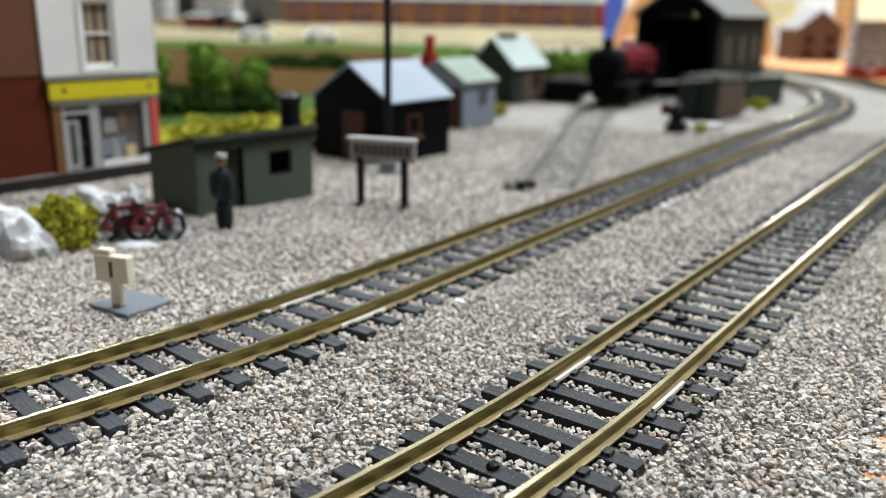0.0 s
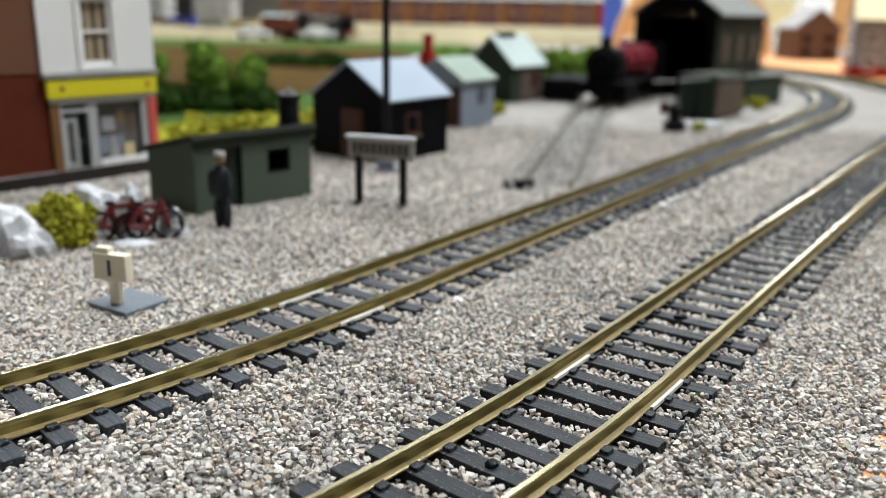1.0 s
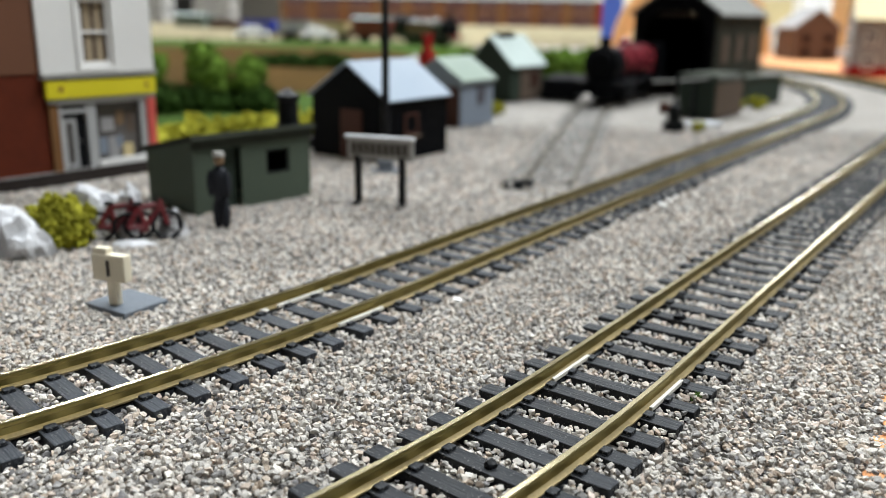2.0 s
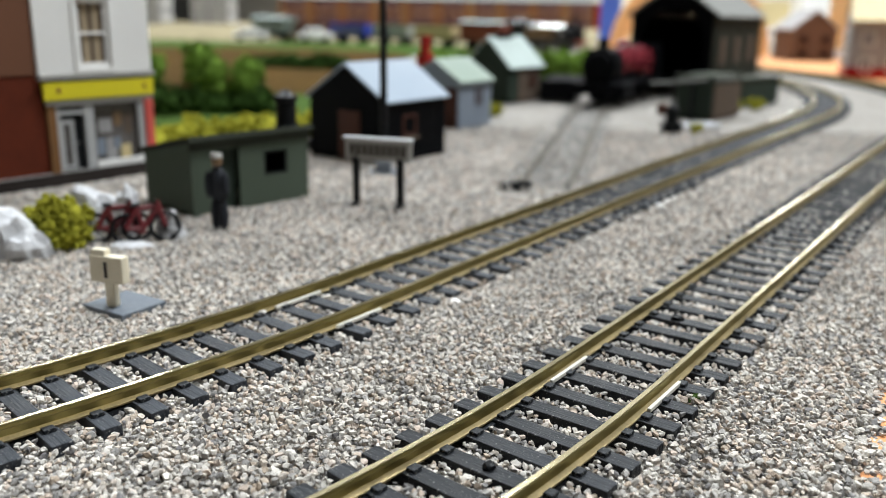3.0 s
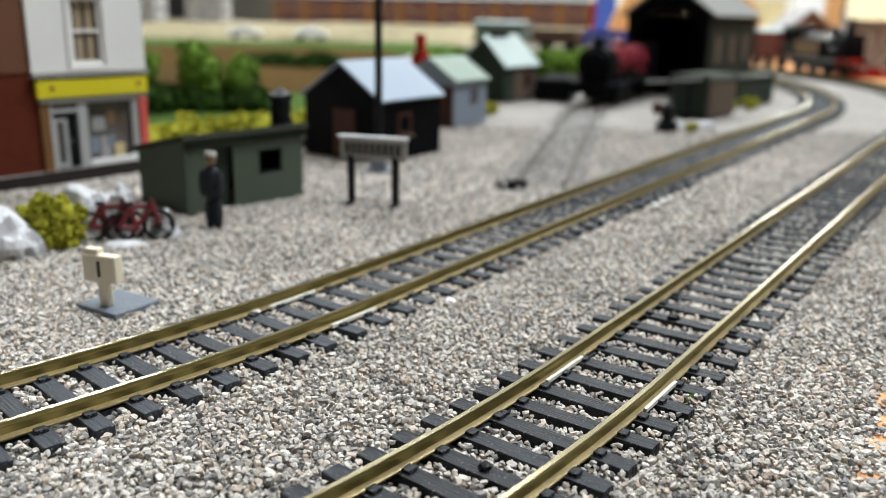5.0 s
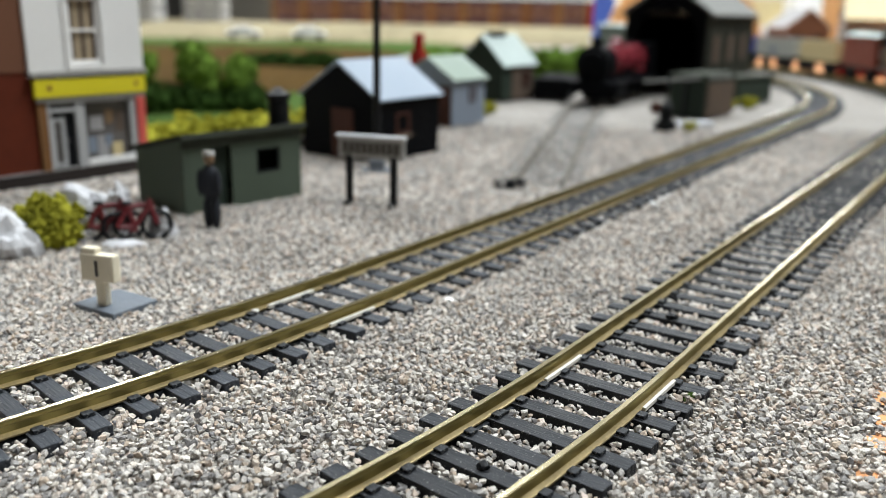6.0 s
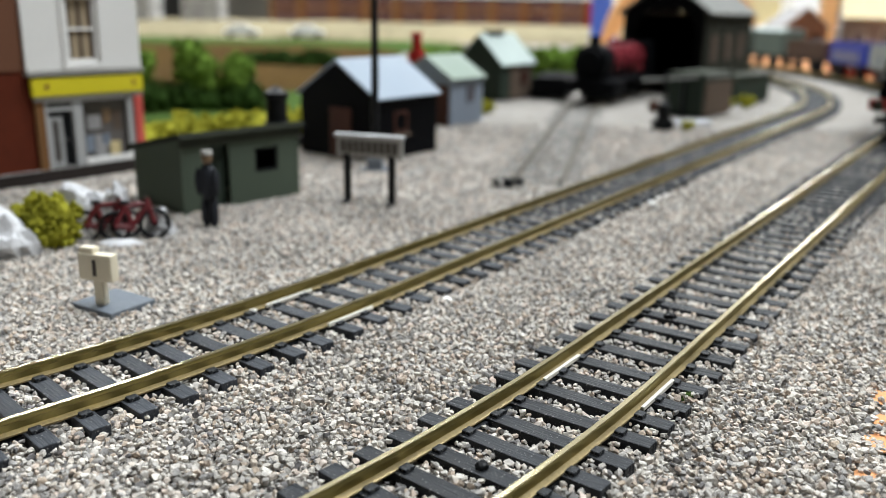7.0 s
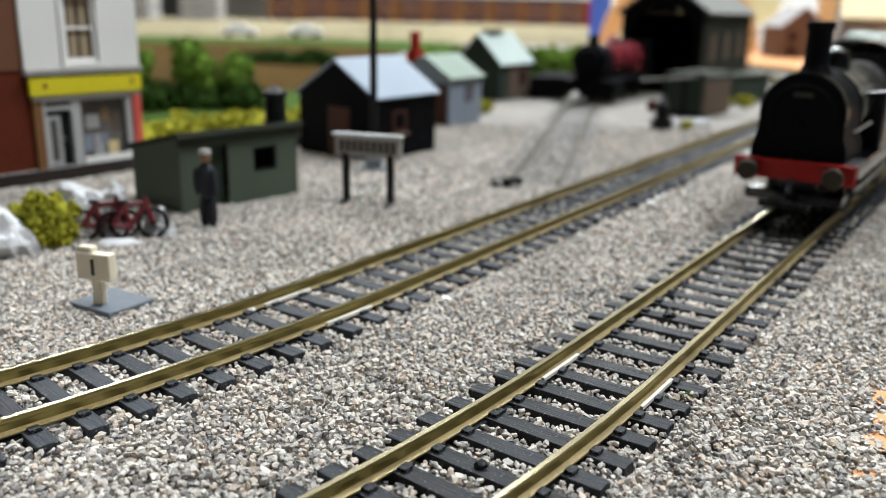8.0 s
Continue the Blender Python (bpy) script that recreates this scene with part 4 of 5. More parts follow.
# ---- lineside things ----
def nameboard():
    s = thing("station_nameboard", "grey running-in board with dark unreadable lettering on black posts", "sign", -19.2, 261, 0, -17)
    for sx in (-1, 1):
        bm = box(B(), sx * 7.3, 0, -0.5, 2.0, 2.0, 16.5, bevel=0.2)
        box(bm, sx * 7.3, -1.6, 0, 1.8, 3.0, 1.6, bevel=0.2)
        part("post", bm, M_BLACK, s, "black square post")
    board = part("board", box(B(), 0, 0, 15.0, 21.6, 1.4, 6.4, bevel=0.15), M_GREYBOARD, s, "grey board")
    bm = box(B(), 0, -0.5, 21.4, 22.6, 2.6, 0.8, bevel=0.15)
    part("top_rail", bm, M_CONCRETE, s, "pale top rail")
    for i in range(9):
        part("letter_bar", box(B(), -8.4 + i * 2.1, -0.8, 16.5, 1.5, 0.25, 3.6), M_INK, board)
    part("base_strip", box(B(), 1, 0, -0.4, 24, 5, 0.6, bevel=0.2), M_SLATE, s, "scuffed grey base strip")


nameboard()
# telegraph post before the black hut
s = thing("lamp_post", "tall plain black lineside post on a grey base", "post", -21.5, 320, 0)
part("pole", lathe(B(), [(1.5, 0), (1.4, 40), (1.1, 90), (1.0, 120)], 0, 0, 12), M_BLACK, s, "thin black pole", smooth=True)
part("base", box(box(B(), 0, 0, -0.5, 11, 9, 1.4, bevel=0.2), 0, 0, 0.9, 6, 6, 4, bevel=0.4), M_SLATE, s, "grey square base")
part("stub", box(B(), 16, -3, -0.5, 14, 2, 1.0, rz=30, bevel=0.2), M_SLATE, s)


def figure():
    bm = B()
    for sx in (-1, 1):
        lump(bm, sx * 1.2, 0, 4.5, 1.35, 1.6, 5.2, 3, 0.08, 2)
    lump(bm, 0, 0, 13.0, 3.0, 2.0, 5.4, 5, 0.1, 2)
    for sx in (-1, 1):
        lump(bm, sx * 2.6, -0.7, 13.0, 0.95, 1.3, 4.0, 7, 0.1, 2)
    lump(bm, 0, -0.2, 19.6, 1.5, 1.6, 1.9, 2, 0.05, 2)
    tube(bm, (0, -0.3, 20.6), (0, -0.2, 21.8), 1.7, 1.5, 12)
    fig = solid("figurine", bm, M_COAT, "small painted figurine in dark coat and cap", "figurine", smooth=True, m=P(-61, 230, 0, -15))
    fig.data.materials.append(M_GREYBOARD)
    fig.data.materials.append(M_TAN)
    for f in fig.data.polygons:
        f.material_index = 1 if f.center.z > 0.0205 else 2 if f.center.z > 0.0182 else 0


figure()


def marker():
    s = thing("number_marker", "cream plastic track marker with the figure one", "marker", -66, 163.5, 0, -18)
    part("base", box(B(), 0.6, 2.6, -0.3, 12.4, 11, 1.5, rz=-14, bevel=0.25), M_SLATE, s, "blue-grey plastic base")
    part("stem", box(B(), 0, 0, 1.2, 2.2, 1.8, 6, bevel=0.35), M_CREAM, s)
    bm = box(B(), 0, -0.2, 6.4, 7.8, 2.4, 5.6, bevel=0.4)
    box(bm, -2.0, 0, 11.6, 3.4, 2.2, 1.6, bevel=0.5)
    head = part("head", bm, M_CREAM, s, "thick cream plate")
    cu = bpy.data.curves.new("figure_one", "FONT")
    cu.body, cu.size, cu.extrude, cu.offset, cu.align_x = "1", 0.0044, 0.00012, 0.00012, "CENTER"
    ob = new("figure_one", cu)
    me = bpy.data.meshes.new_from_object(ob)
    bpy.data.objects.remove(ob)
    me.materials.append(M_INK)
    txt = new("figure_one", me)
    txt.parent = head
    txt.matrix_basis = P(0.0, -1.48, 7.7, 0, 90)


marker()


def bicycle(x, y, rz, lean, frame_mat, label):
    s = thing("bicycle", label, "bicycle", x, y, 0, rz, "leaning bicycles")
    for xx in (-4.9, 4.9):
        bm = B()
        n = 20
        for i in range(n):
            a, b2 = 2 * math.pi * i / n, 2 * math.pi * (i + 1) / n
            tube(bm, (xx + 3.6 * math.cos(a), 0, 3.9 + 3.6 * math.sin(a)), (xx + 3.6 * math.cos(b2), 0, 3.9 + 3.6 * math.sin(b2)), 0.6, seg=6)
        for i in range(6):
            a = math.pi * i / 6
            tube(bm, (xx - 3.4 * math.cos(a), 0, 3.9 - 3.4 * math.sin(a)), (xx + 3.4 * math.cos(a), 0, 3.9 + 3.4 * math.sin(a)), 0.14, seg=4)
        part("wheel", bm, M_BLACK, s, "black spoked wheel")
    bm = B()
    for a, b2 in (((-4.9, 0, 3.9), (-0.7, 0, 3.6)), ((-0.7, 0, 3.6), (-2.1, 0, 9.3)), ((-4.9, 0, 3.9), (-2.1, 0, 8.9)), ((-2.1, 0, 8.9), (3.4, 0, 9.3)), ((-0.7, 0, 3.6), (3.4, 0, 8.9)), ((4.9, 0, 3.9), (3.3, 0, 10.6))):
        tube(bm, a, b2, 0.75, seg=8)
    box(bm, -1.2, 0, 2.4, 2.4, 1.2, 2.4, bevel=0.3)
    part("frame", bm, frame_mat, s, "dark red tubular frame")
    part("saddle", lump(B(), -2.2, 0, 9.9, 1.5, 1.0, 0.7, 1, 0.1), M_BLACK, s)
    part("handlebar", tube(tube(B(), (3.3, -2.3, 11), (3.3, 2.3, 11), 0.4, seg=6), (3.3, 0, 10), (3.3, 0, 11), 0.4, seg=6), M_BUFFER, s)
    s.matrix_basis = P(x, y, 0, rz, lean)
    return s


bicycle(-84.5, 216, 16, -12, M_BIKE, "small dark red model bicycle leaning on white rocks")
bicycle(-77.0, 216.5, 24, -12, M_BIKE, "small dark red model bicycle with a basket leaning on white rocks")


def rock(x, y, z, rx, ry, rz, seed, label="white plaster rock on the chippings"):
    bm = lump(B(), 0, 0, 0, rx, ry, rz, seed, 0.45, 3, 1.3)
    return solid("rock", bm, M_ROCK, label, "rock", smooth=False, m=P(x, y, z), group="white rocks")


rock(-113, 206, 0.5, 12, 9, 11.5, 1)
rock(-103, 202, 0.5, 6, 5, 8, 6)
rock(-98.5, 231, 1.5, 10, 6, 8.5, 2)
rock(-90, 228, 0.5, 5.5, 4, 7, 7)
rock(-84.5, 223.5, 3, 4.0, 3.2, 9.0, 3)
rock(-72.5, 221.5, 0.5, 3.8, 3.0, 7.2, 4)
rock(-79, 211, 0.2, 5.5, 2.6, 1.3, 5, "pale flat stone on the chippings")


def bush(name, label, x, y, z, blobs, material, seed, crumbs, size, group="", trunk=False):
    """A foam bush: uneven clumps carrying many small crumbs."""
    rnd = random.Random(seed)
    top = thing(name, label, "bush", x, y, z, 0, group)
    for bx, by, bz, r in blobs:
        bm = lump(B(), bx, by, bz, r * 0.8, r * 0.8, r * 0.85, rnd.random() * 9, 0.35, 2)
        for i in range(crumbs // len(blobs)):
            d = Vector((rnd.gauss(0, 1), rnd.gauss(0, 1), rnd.gauss(0.25, 1))).normalized()
            c = Vector((bx, by, bz)) + d * r * rnd.uniform(0.72, 1.15)
            if c.z < 0.2:
                continue
            q = size * rnd.uniform(0.6, 1.5)
            vs = bmesh.ops.create_icosphere(bm, subdivisions=1, radius=q, matrix=Matrix.Translation(c) @ Euler((rnd.random() * 6, rnd.random() * 6, 0)).to_matrix().to_4x4())["verts"]
            for v in vs:
                v.co += Vector((rnd.uniform(-1, 1), rnd.uniform(-1, 1), rnd.uniform(-1, 1))) * q * 0.4
        # green bushes: shade is painted into the low clumps with the dark leaf colour
        part("clump", bm, M_DARKLEAF_SHADE if name == "bush" and bz < 12 else material, top)
    if trunk:
        part("trunk", tube(B(), (0, 0, -1), (0, 0, blobs[0][2]), 2.2, 1.2, 8), M_BROWNWALL, top)
    return top


bush("moss_bush", "yellow-green foam bush between white rocks", -98, 211.5, 0, [(0, 0, 4.5, 6), (3, 1, 6, 5.5), (-3, 2, 7, 5), (3.5, -2, 3.5, 5), (0, 1, 8.5, 4.2)], M_MOSS, 5, 500, 0.75)

for x, y, s_ in ((134, 447, 1.0), (208, 567, 1.6), (194, 564, 1.3), (31, 512, 1.6)):
    bush("yellow_tuft", "small yellow-green foam tuft on the chippings", x, y, 0, [(0, 0, 1.6 * s_, 2.6 * s_), (2 * s_, 1, 2.4 * s_, 2.2 * s_), (-1.6 * s_, 0, 3 * s_, 1.8 * s_)], M_MOSS, x, 90, 0.7, "yellow tufts")
bush("green_tuft", "tiny green moss tuft beside the rail", 41.5, 125.5, 0, [(0, 0, 0.5, 0.8), (0.8, 0.3, 0.5, 0.6)], M_GRASS, 3, 60, 0.2)
solid("concrete_slab", box(B(), 0, 0, -0.4, 22, 9, 2.0, bevel=0.3), M_CONCRETE, "pale concrete slab before the store shed", "slab", m=P(145, 476, 0, 20))
s = thing("signal_post", "short black ground signal post with a brown weight", "signal", 121.7, 449, 0)
part("base", box(B(), 0, 0, -0.5, 10, 8, 6, bevel=0.6), M_BLACK, s)
part("pillar", lathe(B(), [(3.6, 5), (3.2, 13), (1.6, 15), (0.7, 16), (0.6, 30), (0.3, 31)], 0, 0, 14), M_BLACK, s, smooth=True)
part("weight", lump(B(), -5, 2, 12, 3.2, 2.5, 3.5, 4, 0.2), M_DOORBROWN, s, "brown counterweight")
s = thing("barrier_pole", "long thin grey barrier pole on short posts", "barrier", 128, 505, 0, 0)
part("pole", tube(B(), (-5, 2, 21), (46, 0, 24.6), 0.8, seg=10), M_SHEDROOF, s, "thin grey pole", smooth=True)
for xx, zz in ((20, 22.4),):
    part("support", box(B(), xx, 2, -0.5, 1.8, 1.8, zz), M_BLACK, s)
bush("buffer_heap", "dark heap of ballast at the end of the siding", 27, 296, 0, [(0, 0, 0.3, 2.2), (4, 1, 0.3, 2.0), (-4, 0, 0.1, 1.6)], M_BLACK, 9, 60, 0.6)
for x, y, r in ((3.5, 171.5, 0.9), (4.6, 170.6, 0.6), (71, 268, 1.2), (75, 274, 0.9), (78.5, 279, 1.1)):
    solid("white_chip", lump(B(), 0, 0, 0, r * 1.3, r, r * 0.6, x, 0.5, 2), M_WHITE, "white plaster chip lying on the ballast", "chip", m=P(x, y, 0.5), group="white chips")

for x, y, r in ((7.1, 101.7, 1.0), (48.0, 160.2, 1.2), (10.8, 117.4, 0.7)):
    solid("dirt_lump", lump(B(), 0, 0, 0, r, r * 0.8, r * 0.7, x, 0.5, 2), M_BLACK, "black lump of dirt stuck on a sleeper", "dirt", m=P(x, y, 1.5), group="dirt lumps")
solid("paper_scrap", lump(B(), 0, 0, 0, 2.0, 0.9, 0.35, 3, 0.5, 2), M_WHITE, "white torn scrap lying between the rails", "scrap", m=P(-36.0, 160.5, 1.3, 40))

# ---- scenery behind ----
rnd = random.Random(12)
for i in range(11):
    x = -126 + i * 10.5 + rnd.uniform(-3, 3)
    y = 338 + i * 7.5 + rnd.uniform(-6, 6)
    bl = [(rnd.uniform(-6, 6), rnd.uniform(-6, 6), rnd.uniform(4, 10), rnd.uniform(4.5, 7)) for _ in range(5)]
    bush("flower_hedge", "yellow flowering foam hedge behind the huts", x, y, 0, bl, M_MOSS, i, 130, 1.3, "yellow hedge")
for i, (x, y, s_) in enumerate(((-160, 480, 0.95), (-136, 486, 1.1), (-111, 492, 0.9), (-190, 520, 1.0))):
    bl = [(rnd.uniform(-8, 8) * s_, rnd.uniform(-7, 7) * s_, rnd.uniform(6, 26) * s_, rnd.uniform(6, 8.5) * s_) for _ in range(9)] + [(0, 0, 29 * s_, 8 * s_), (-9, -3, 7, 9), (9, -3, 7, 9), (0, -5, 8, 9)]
    bush("bush", "bright green foam bush with dark gaps, low clumps coloured as shade", x, y, 0, bl, M_FOLIAGE, 40 + i, 800, 1.3, "green bushes", True)


def patch(name, x0, x1, y0, y1, z, material, label, category, amp=4.0, cells=26, rise=0.0):
    bm = B()
    bmesh.ops.create_grid(bm, x_segments=cells, y_segments=cells, size=1)
    for v in bm.verts:
        u_, w_ = v.co.x, v.co.y
        edge = 1 + 0.08 * noise.noise(Vector((u_ * 2, w_ * 2, x0)))
        x, y = (x0 + x1) / 2 + u_ * (x1 - x0) / 2 * edge, (y0 + y1) / 2 + w_ * (y1 - y0) / 2 * edge
        k = (1 - u_ ** 6) * (1 - w_ ** 6)
        v.co = Vector((x, y, -1.5 + (z + 1.5 + amp * noise.noise(Vector((x, y, 3)) * 0.012) + rise * (w_ + 1) / 2) * max(k, 0) ** 0.5))
    return solid(name, bm, material, label, category, "structure", smooth=True)


patch("ground_lawn", -420, -60, 420, 640, 2.0, M_GRASS, "green flock lawn behind the hedges", "grass")
patch("ground_field", -560, -45, 600, 1240, 4.0, M_FIELD, "brown scatter field", "field", rise=4)
patch("ground_verge", -700, 60, 1200, 1480, 6.0, M_GRASS, "green verge along the far track", "grass", amp=3)
patch("ground_bank", -1000, 620, 1560, 2060, 16.0, M_CREAMGROUND, "cream plaster bank behind the far track", "bank", amp=4, rise=14)
bl = [(i * 10.5 - 37, rnd.uniform(-4, 4), rnd.uniform(4, 10), rnd.uniform(8, 10.5)) for i in range(8)]
bush("far_hedge", "long dark green hedge beyond the brown field", -136, 830, 0, bl, M_DARKLEAF_SHADE, 77, 420, 2.6)
bl = [(i * 20 - 60, rnd.uniform(-6, 6), rnd.uniform(6, 16), rnd.uniform(10, 15)) for i in range(7)]
bush("lawn_hedge", "green hedge between the huts", 60, 760, 0, bl, M_FOLIAGE, 78, 350, 2.6)
bl = [(i * 20 - 40, rnd.uniform(-6, 6), rnd.uniform(8, 20), rnd.uniform(10, 15)) for i in range(5)]
bush("lawn_hedge", "green hedge beside the maroon engine", 118, 830, 0, bl, M_FOLIAGE, 79, 300, 2.6)


def far_car(x, y, rz, material, label):
    s = thing("model_car", label, "car", x, y, 14, rz, "far cars")
    part("body", box(B(), 0, 0, 2, 50, 20, 9, bevel=2.5), material, s)
    part("cabin", box(B(), -2, 0, 11, 26, 17, 7, bevel=2.5), material, s)
    for sx in (-1, 1):
        for sy in (-1, 1):
            part("wheel", tube(B(), (sx * 15, sy * 8, 4), (sx * 15, sy * 10.4, 4), 4.2), M_BLACK, s)


far_car(-278, 1270, 10, M_WHITE, "white model car on the far verge")
far_car(-186, 1290, 12, M_WHITE, "white model car on the far verge")


def terrace(x, y, z, n):
    """A row of brick houses along +x, fronts towards -y."""
    for i in range(n):
        s = thing("terrace_house", "far red-brick terrace house with dark red windows", "house", x + i * 72, y, z, 0, "terrace row")
        part("wall", box(B(), 36, 30, 0, 71.4, 60, 62), M_TERRACE if i % 3 else M_TERRACEB, s)
        part("bay", box(B(), 37, -2.5, 4.2, 48, 5, 57), M_BAYRED, s, "dark wine-red bay")
        for wx in (18, 30.5, 43.5, 56):
            for wz, h in ((6, 25), (39, 19)):
                window(s, wx, -5.8, wz + h / 2, 9, h, M_PINKFRAME, M_WINDARK, 0, 1, 0, 2.4)
        part("string_course", box(B(), 36, -5.6, 33.0, 71.4, 1.6, 4), M_TERRACEB, s, "orange brick band")
        part("sill_course", box(B(), 36, -0.9, 0, 71.4, 2, 4), M_TERRACEB, s)
        bm = prism(B(), [(-7, 62), (67, 62), (30, 88)], 0, 71.4)
        for v in bm.verts:
            v.co = Vector((v.co.y, v.co.x, v.co.z))
        bmesh.ops.recalc_face_normals(bm, faces=bm.faces)
        part("roof", bm, M_SHEDROOF, s, "grey slate roof")
        part("chimney", box(B(), 4, 30, 80, 10, 16, 26, bevel=0.5), M_TERRACEB, s)


terrace(-372, 2000, 20, 10)
part("end_bay", box(B(), 730, -6, 0, 22, 8, 62, bevel=0.5), M_RED, bpy.data.objects["terrace_house"], "bright red end bay")


def far_house(name, label, x, y, z, rz, w, d, h, wall, roof, bars=M_WHITE):
    s = thing(name, label, "house", x, y, z, rz)
    part("wall", gable(B(), w, d, h, h + w * 0.4), wall, s)
    for side in (-1, 1):
        part("roof", roof_slope(w, d, h, h + w * 0.4, side, 3, 2), roof, s)
    for wx in (-0.25, 0.25):
        for wz in (0.25, 0.68):
            window(s, wx * w, -d / 2 - 0.6, h * wz, w * 0.2, h * 0.24, bars, M_BLACK, 1, 1, 0, 2)
    for wy in (-0.3, 0, 0.3):
        for wz in (0.25, 0.68):
            window(s, w / 2 + 0.6, wy * d, h * wz, d * 0.14, h * 0.24, bars, M_BLACK, 1, 1, 90, 2)
    return s


far_house("stone_cottage", "far grey stone model cottage", -640, 1900, 18, 0, 90, 90, 70, M_GREYHOUSE, M_SHEDROOF)
far_house("stone_cottage", "far pale stone model cottage", -500, 1930, 18, 0, 80, 80, 64, M_GREYHOUSE, M_ROOFWHITE)
rh = far_house("red_base_house", "pale stone model house with a red base course", 466, 905, 0, -110, 74, 84, 58, M_GREYHOUSE, M_VANCREAM)
part("base_course", holed(B(), [-38.5, 38.5], [0, 11], [], -43.5, 43.5), M_RED, rh, "red base course")


def bare_board():
    """Bare timber outside the far curve."""
    bm = B()
    rings = []
    for i in range(60):
        x, y, h = OUTER.at(690 + i * 14)
        nx, ny = math.sin(radians(h)), -math.cos(radians(h))
        rings.append([bm.verts.new((x + nx * o, y + ny * o, z)) for o, z in ((24, -2), (25, 0.6), (330, 0.6), (331, -2))])
    for p, q in zip(rings, rings[1:]):
        for k in range(3):
            bm.faces.new((p[k], p[k + 1], q[k + 1], q[k]))
    bmesh.ops.recalc_face_normals(bm, faces=bm.faces)
    solid("board_edge", bm, M_BOARDORANGE, "bare orange timber beyond the far curve", "board", "structure")


bare_board()
ch = far_house("brown_shed", "far brown timber shed with a pale grey roof", 512, 1235, 0, 0, 60, 70, 44, M_VANBROWN, M_GREYHOUSE, M_DOORBROWN)
s = thing("timber_post", "pale bare-wood upright post of the stand", "post", 580, 1290, 0)
part("upright", box(B(), 0, 0, 0, 20, 20, 210, bevel=1), M_WOOD, s)
part("foot", box(B(), 6, 0, 0, 40, 34, 14, bevel=1), M_CONCRETE, s, "pale block foot")
s = thing("display_stand", "upright bright blue display stand", "display stand", 286, 1500, 0)
part("sheet", box(B(), 0, 0, 0, 34, 8, 200, bevel=1), M_BLUE, s)
s = thing("blue_crate", "small bright blue crate beyond the post", "crate", 640, 1330, 0)
part("crate_body", box(B(), 0, 0, 0, 50, 40, 34, bevel=1), M_BLUE, s)
s = thing("display_table", "far pale table stacked with white boxes", "table", 900, 2300, -20)
part("top", box(B(), 0, 0, 30, 700, 300, 20, bevel=2), M_WHITE, s)
for xx, hh, mm in ((-280, 60, M_VANCREAM), (-170, 90, M_WHITE), (-60, 70, M_VANCREAM), (60, 100, M_WHITE), (190, 60, M_VANCREAM), (290, 90, M_GREYHOUSE)):
    part("stacked_box", box(B(), xx, 0, 50, 90, 120, hh, bevel=2), mm, s)
for xx in (-320, 320):
    part("trestle", box(B(), xx, 0, -880, 40, 260, 910), M_WOOD, s)


def timber_arch(x, y, rz, w, h):
    s = thing("timber_arch", "pale bare-wood arch standing behind the engine shed", "arch", x, y, 0, rz)
    out = [(-w / 2 * math.cos(a), h * math.sin(a)) for a in [math.pi * i / 24 for i in range(25)]]
    out += [((w / 2 - 25) * math.cos(a), (h - 25) * math.sin(a)) for a in [math.pi * i / 24 for i in range(25)]]
    part("arch_panel", prism(B(), out, -9, 9), M_WOOD, s)


timber_arch(380, 1345, 0, 244, 132)


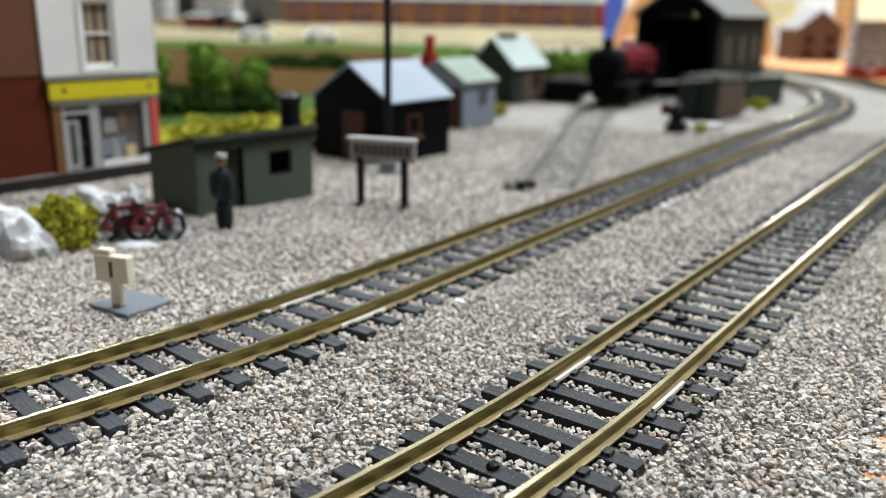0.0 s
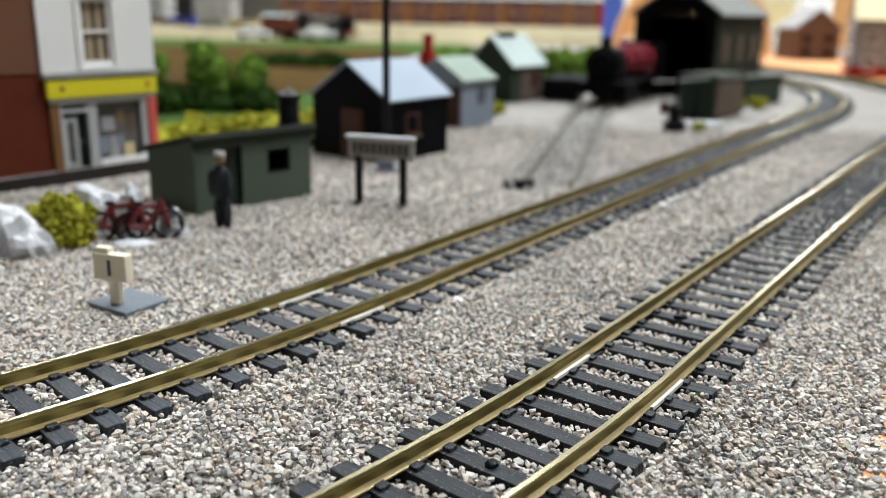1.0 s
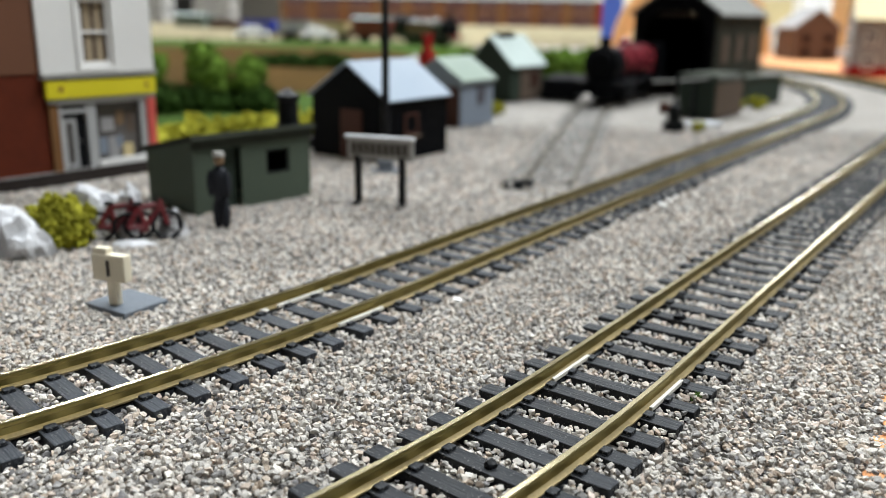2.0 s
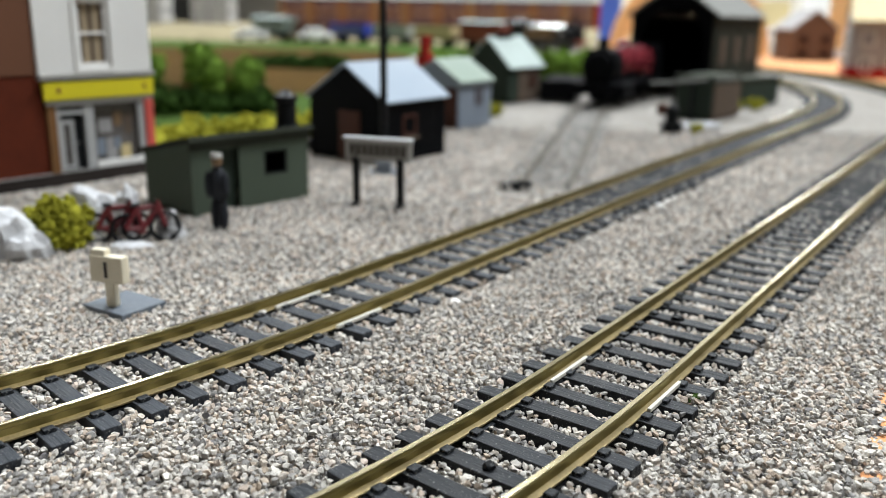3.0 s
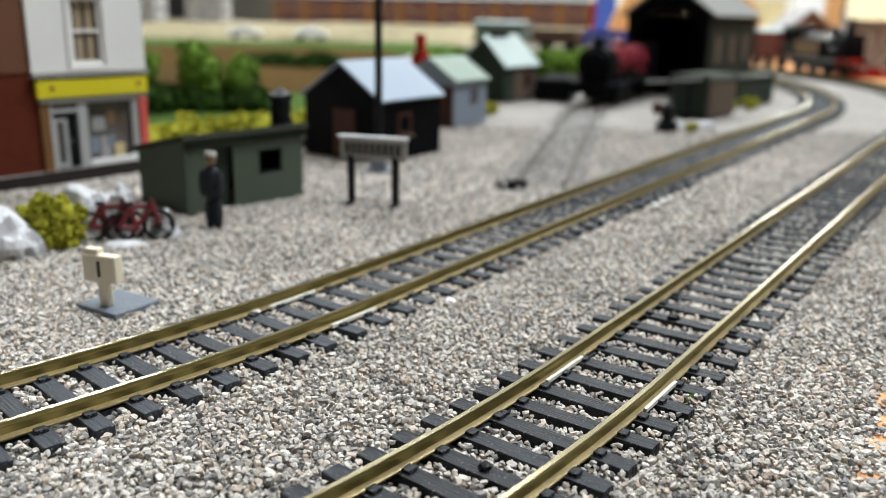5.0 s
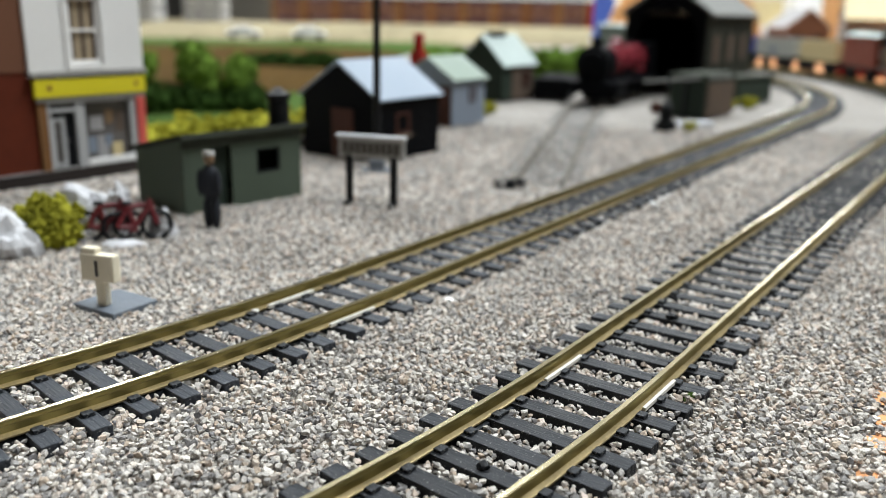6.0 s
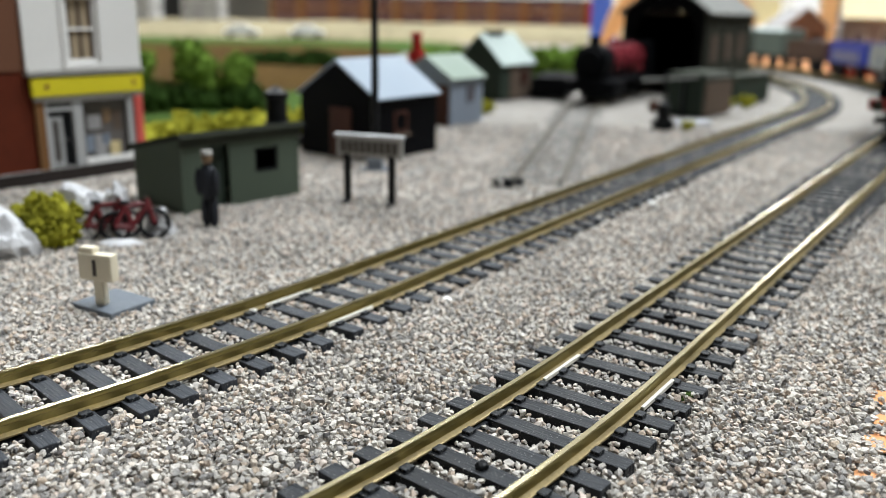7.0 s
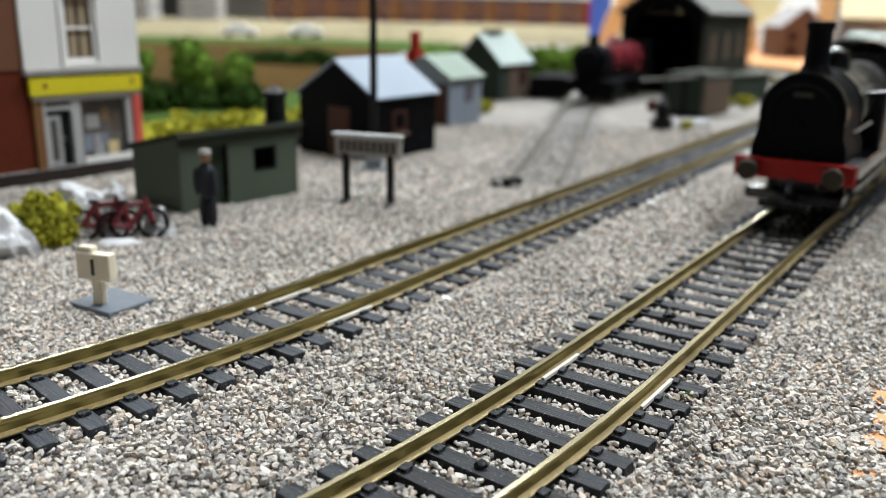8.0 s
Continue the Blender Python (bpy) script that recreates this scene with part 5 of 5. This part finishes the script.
# ---- chippings: one spread of angular stones, thickest near by ----
def chippings():
    rng = np.random.default_rng(4)

    def spread(y0, y1, cell, z0, z1, fill):
        """One layer of stones, each shaken a little off a staggered grid."""
        ys = np.arange(y0, y1, cell * 0.9)
        rows = []
        for k, yy in enumerate(ys):
            half = 0.61 * (yy + 18)
            xs = np.arange(-half, half, cell) + cell * 0.5 * (k % 2)
            rows.append(np.stack([xs, np.full(len(xs), yy)], 1))
        xy = np.concatenate(rows)
        xy = xy[rng.random(len(xy)) < fill]
        xy = xy + rng.uniform(-0.36, 0.36, xy.shape) * cell
        return xy[:, 0], xy[:, 1], rng.uniform(z0, z1, len(xy)), cell * rng.choice([0.34, 0.44, 0.52, 0.62], len(xy)) * rng.uniform(0.88, 1.12, len(xy))

    sets = [spread(64, 150, 0.95, -0.75, -0.1, 1.0), spread(64, 150, 1.02, -0.05, 0.62, 0.9),
            spread(150, 265, 1.05, -0.65, -0.1, 0.9), spread(150, 265, 1.0, 0.1, 0.52, 0.95),
            spread(265, 470, 1.1, 0.05, 0.40, 0.97)]
    x, y, z, r = (np.concatenate([s[i] for s in sets]) for i in range(4))
    z = z + 0.25 * np.sin(x * 0.11) * np.sin(y * 0.09)
    keep = rng.random(len(x)) < np.clip((470 - y) / 110, 0, 1)
    lift = np.zeros(len(x))
    for line, s0 in ((OUTER, 60), (INNER, 60), (SIDING, 0)):
        grid = np.arange(s0, s0 + 520, 1.0)
        pts = np.array([line.at(s) for s in grid])
        for a in range(0, len(x), 20000):
            sl = slice(a, a + 20000)
            d2 = (x[sl, None] - pts[None, ::6, 0]) ** 2 + (y[sl, None] - pts[None, ::6, 1]) ** 2
            j0 = d2.argmin(1) * 6
            j = np.clip(j0, 0, len(pts) - 1)
            h = np.radians(pts[j, 2])
            dx, dy = x[sl] - pts[j, 0], y[sl] - pts[j, 1]
            along = grid[j] + dx * np.cos(h) + dy * np.sin(h)
            side = dx * np.sin(h) - dy * np.cos(h)
            near = np.sqrt(d2.min(1)) < 24
            ties = np.array(sleepers_of(line, s0, s0 + 560))
            phase = along - ties[np.abs(along[:, None] - ties[None]).argmin(1)]
            on = near & (np.abs(side) < 15.6) & (np.abs(phase) < 1.75 + r[sl] * 0.3)
            rail = near & (np.abs(np.abs(side) - 8.5) < 1.1 + r[sl] * 0.6)
            bury = on & (rng.random(on.shape) < (0.0 if line is not SIDING else 0.3))
            thin = near & (np.abs(side) < 15.5) & (rng.random(on.shape) < np.clip((y[sl] - 170) / 120, 0, 0.8))
            keep[sl] &= ~((on & ~bury) | rail | thin)
            lift[sl] -= np.where(near & (np.abs(side) < 15), -0.3, 0)
    # bare spots where the board shows
    for bx, by, br in BARE:
        d = np.hypot(x - bx, y - by) / br
        keep &= (d > 1) | (rng.random(len(x)) < 0.4)
    x, y, z, r = x[keep], y[keep], (z + lift)[keep], r[keep]
    def stones(x, y, z, r, corners, faces, jitter):
        """Angular chips: a blocky solid, squashed, with every corner knocked about, lying nearly flat."""
        n, k = len(x), len(corners)
        co = corners[None] * rng.uniform(0.62, 1.0, (n, 1, 3)) * np.array([1.15, 0.92, 0.72]) + rng.uniform(-jitter, jitter, (n, k, 3))
        co *= r[:, None, None]
        spin, tx, ty = rng.uniform(0, 2 * math.pi, n), rng.normal(0, 0.42, n), rng.normal(0, 0.42, n)
        zero, one = np.zeros(n), np.ones(n)
        turn = np.array([[np.cos(spin), -np.sin(spin), zero], [np.sin(spin), np.cos(spin), zero], [zero, zero, one]])
        tip = np.array([[one, zero, zero], [zero, np.cos(tx), -np.sin(tx)], [zero, np.sin(tx), np.cos(tx)]])
        roll = np.array([[np.cos(ty), zero, np.sin(ty)], [zero, one, zero], [-np.sin(ty), zero, np.cos(ty)]])
        rot = np.einsum("abn,bcn,cdn->nad", tip, roll, turn)
        co = np.einsum("nij,nkj->nki", rot, co) + np.stack([x, y, z], 1)[:, None]
        return co.reshape(-1, 3), (faces[None] + k * np.arange(n)[:, None, None]).reshape(-1), faces.shape[1]

    cube = np.array([(a, b, c) for c in (-1, 1) for b in (-1, 1) for a in (-1, 1)], float) * 0.82
    cube_faces = np.array([(0, 2, 3, 1), (4, 5, 7, 6), (0, 1, 5, 4), (2, 6, 7, 3), (0, 4, 6, 2), (1, 3, 7, 5)])
    ico = bmesh.new()
    bmesh.ops.create_icosphere(ico, subdivisions=1, radius=1.0)
    ball = np.array([v.co[:] for v in ico.verts])
    ball = np.sign(ball) * np.abs(ball) ** 0.6
    ball_faces = np.array([[v.index for v in f.verts] for f in ico.faces])
    ico.free()
    near = y < 150
    v1, l1, k1 = stones(x[near], y[near], z[near], r[near], ball, ball_faces, 0.27)
    v2, l2, k2 = stones(x[~near], y[~near], z[~near], r[~near], cube, cube_faces, 0.22)
    co, loops = np.concatenate([v1, v2]), np.concatenate([l1, l2 + len(v1)])
    starts = np.concatenate([np.arange(0, len(l1), k1), len(l1) + np.arange(0, len(l2), k2)])
    me = bpy.data.meshes.new("chippings")
    me.vertices.add(len(co))
    me.vertices.foreach_set("co", (co * 0.001).reshape(-1))
    me.loops.add(len(loops))
    me.loops.foreach_set("vertex_index", loops.astype(np.int32))
    me.polygons.add(len(starts))
    me.polygons.foreach_set("loop_start", starts)
    me.update(calc_edges=True)
    me.validate()
    me.shade_flat()
    me.materials.append(M_STONE)
    tagged(new("chippings", me), "loose grey and beige granite chippings as ballast", "gravel", kind="stuff")


BARE = [(66.5, 112, 2.6), (71, 119, 2.4), (75, 127, 2.7), (59.5, 103, 1.4)]
for bx, by, br in BARE:
    bm = lump(B(), 0, 0, 0, br * 1.2, br * 1.2, 0.25, bx, 0.5, 2)
    solid("bare_patch", bm, M_BOARDORANGE, "orange bare board showing through the chippings", "bare patch", "structure", m=P(bx, by, -0.25))
chippings()


# ---- the train runs ----
RUN = [(0.0, 2180.0), (1.0, 1963.0), (2.0, 1748.0), (3.5, 1412.0), (4.5, 1150.0), (5.6, 915.0), (6.5, 708.0), (7.0, 581.0), (7.5, 471.5), (8.0, 364.0)]


def along(t):
    """Way left to the train's front vehicle at t seconds, smooth through the rows of RUN."""
    ts, ss = [r[0] for r in RUN], [r[1] for r in RUN]
    slope = [(ss[min(i + 1, len(ss) - 1)] - ss[max(i - 1, 0)]) / (ts[min(i + 1, len(ss) - 1)] - ts[max(i - 1, 0)]) for i in range(len(ss))]
    i = max(k for k in range(len(ts) - 1) if ts[k] <= t + 1e-9)
    d = ts[i + 1] - ts[i]
    u_ = (t - ts[i]) / d
    return ((2 * u_ ** 3 - 3 * u_ ** 2 + 1) * ss[i] + (u_ ** 3 - 2 * u_ ** 2 + u_) * d * slope[i]
            + (3 * u_ ** 2 - 2 * u_ ** 3) * ss[i + 1] + (u_ ** 3 - u_ ** 2) * d * slope[i + 1])


def motions():
    for ob, behind in vehicles:
        rows = []
        for i in range(81):
            t = i / 10
            x, y, h = OUTER.at(along(t) + behind)
            rows.append((t, P(x, y, 0, h + 180)))
        walk(ob, rows)
    for ob, x, r in wheels:
        rows = []
        for i in range(241):
            t = i / 30
            turn = math.degrees((RUN[0][1] - along(t)) / r)
            rows.append((t, P(x, 0, RAIL_TOP + r, 0, 0, turn)))
        walk(ob, rows)


motions()
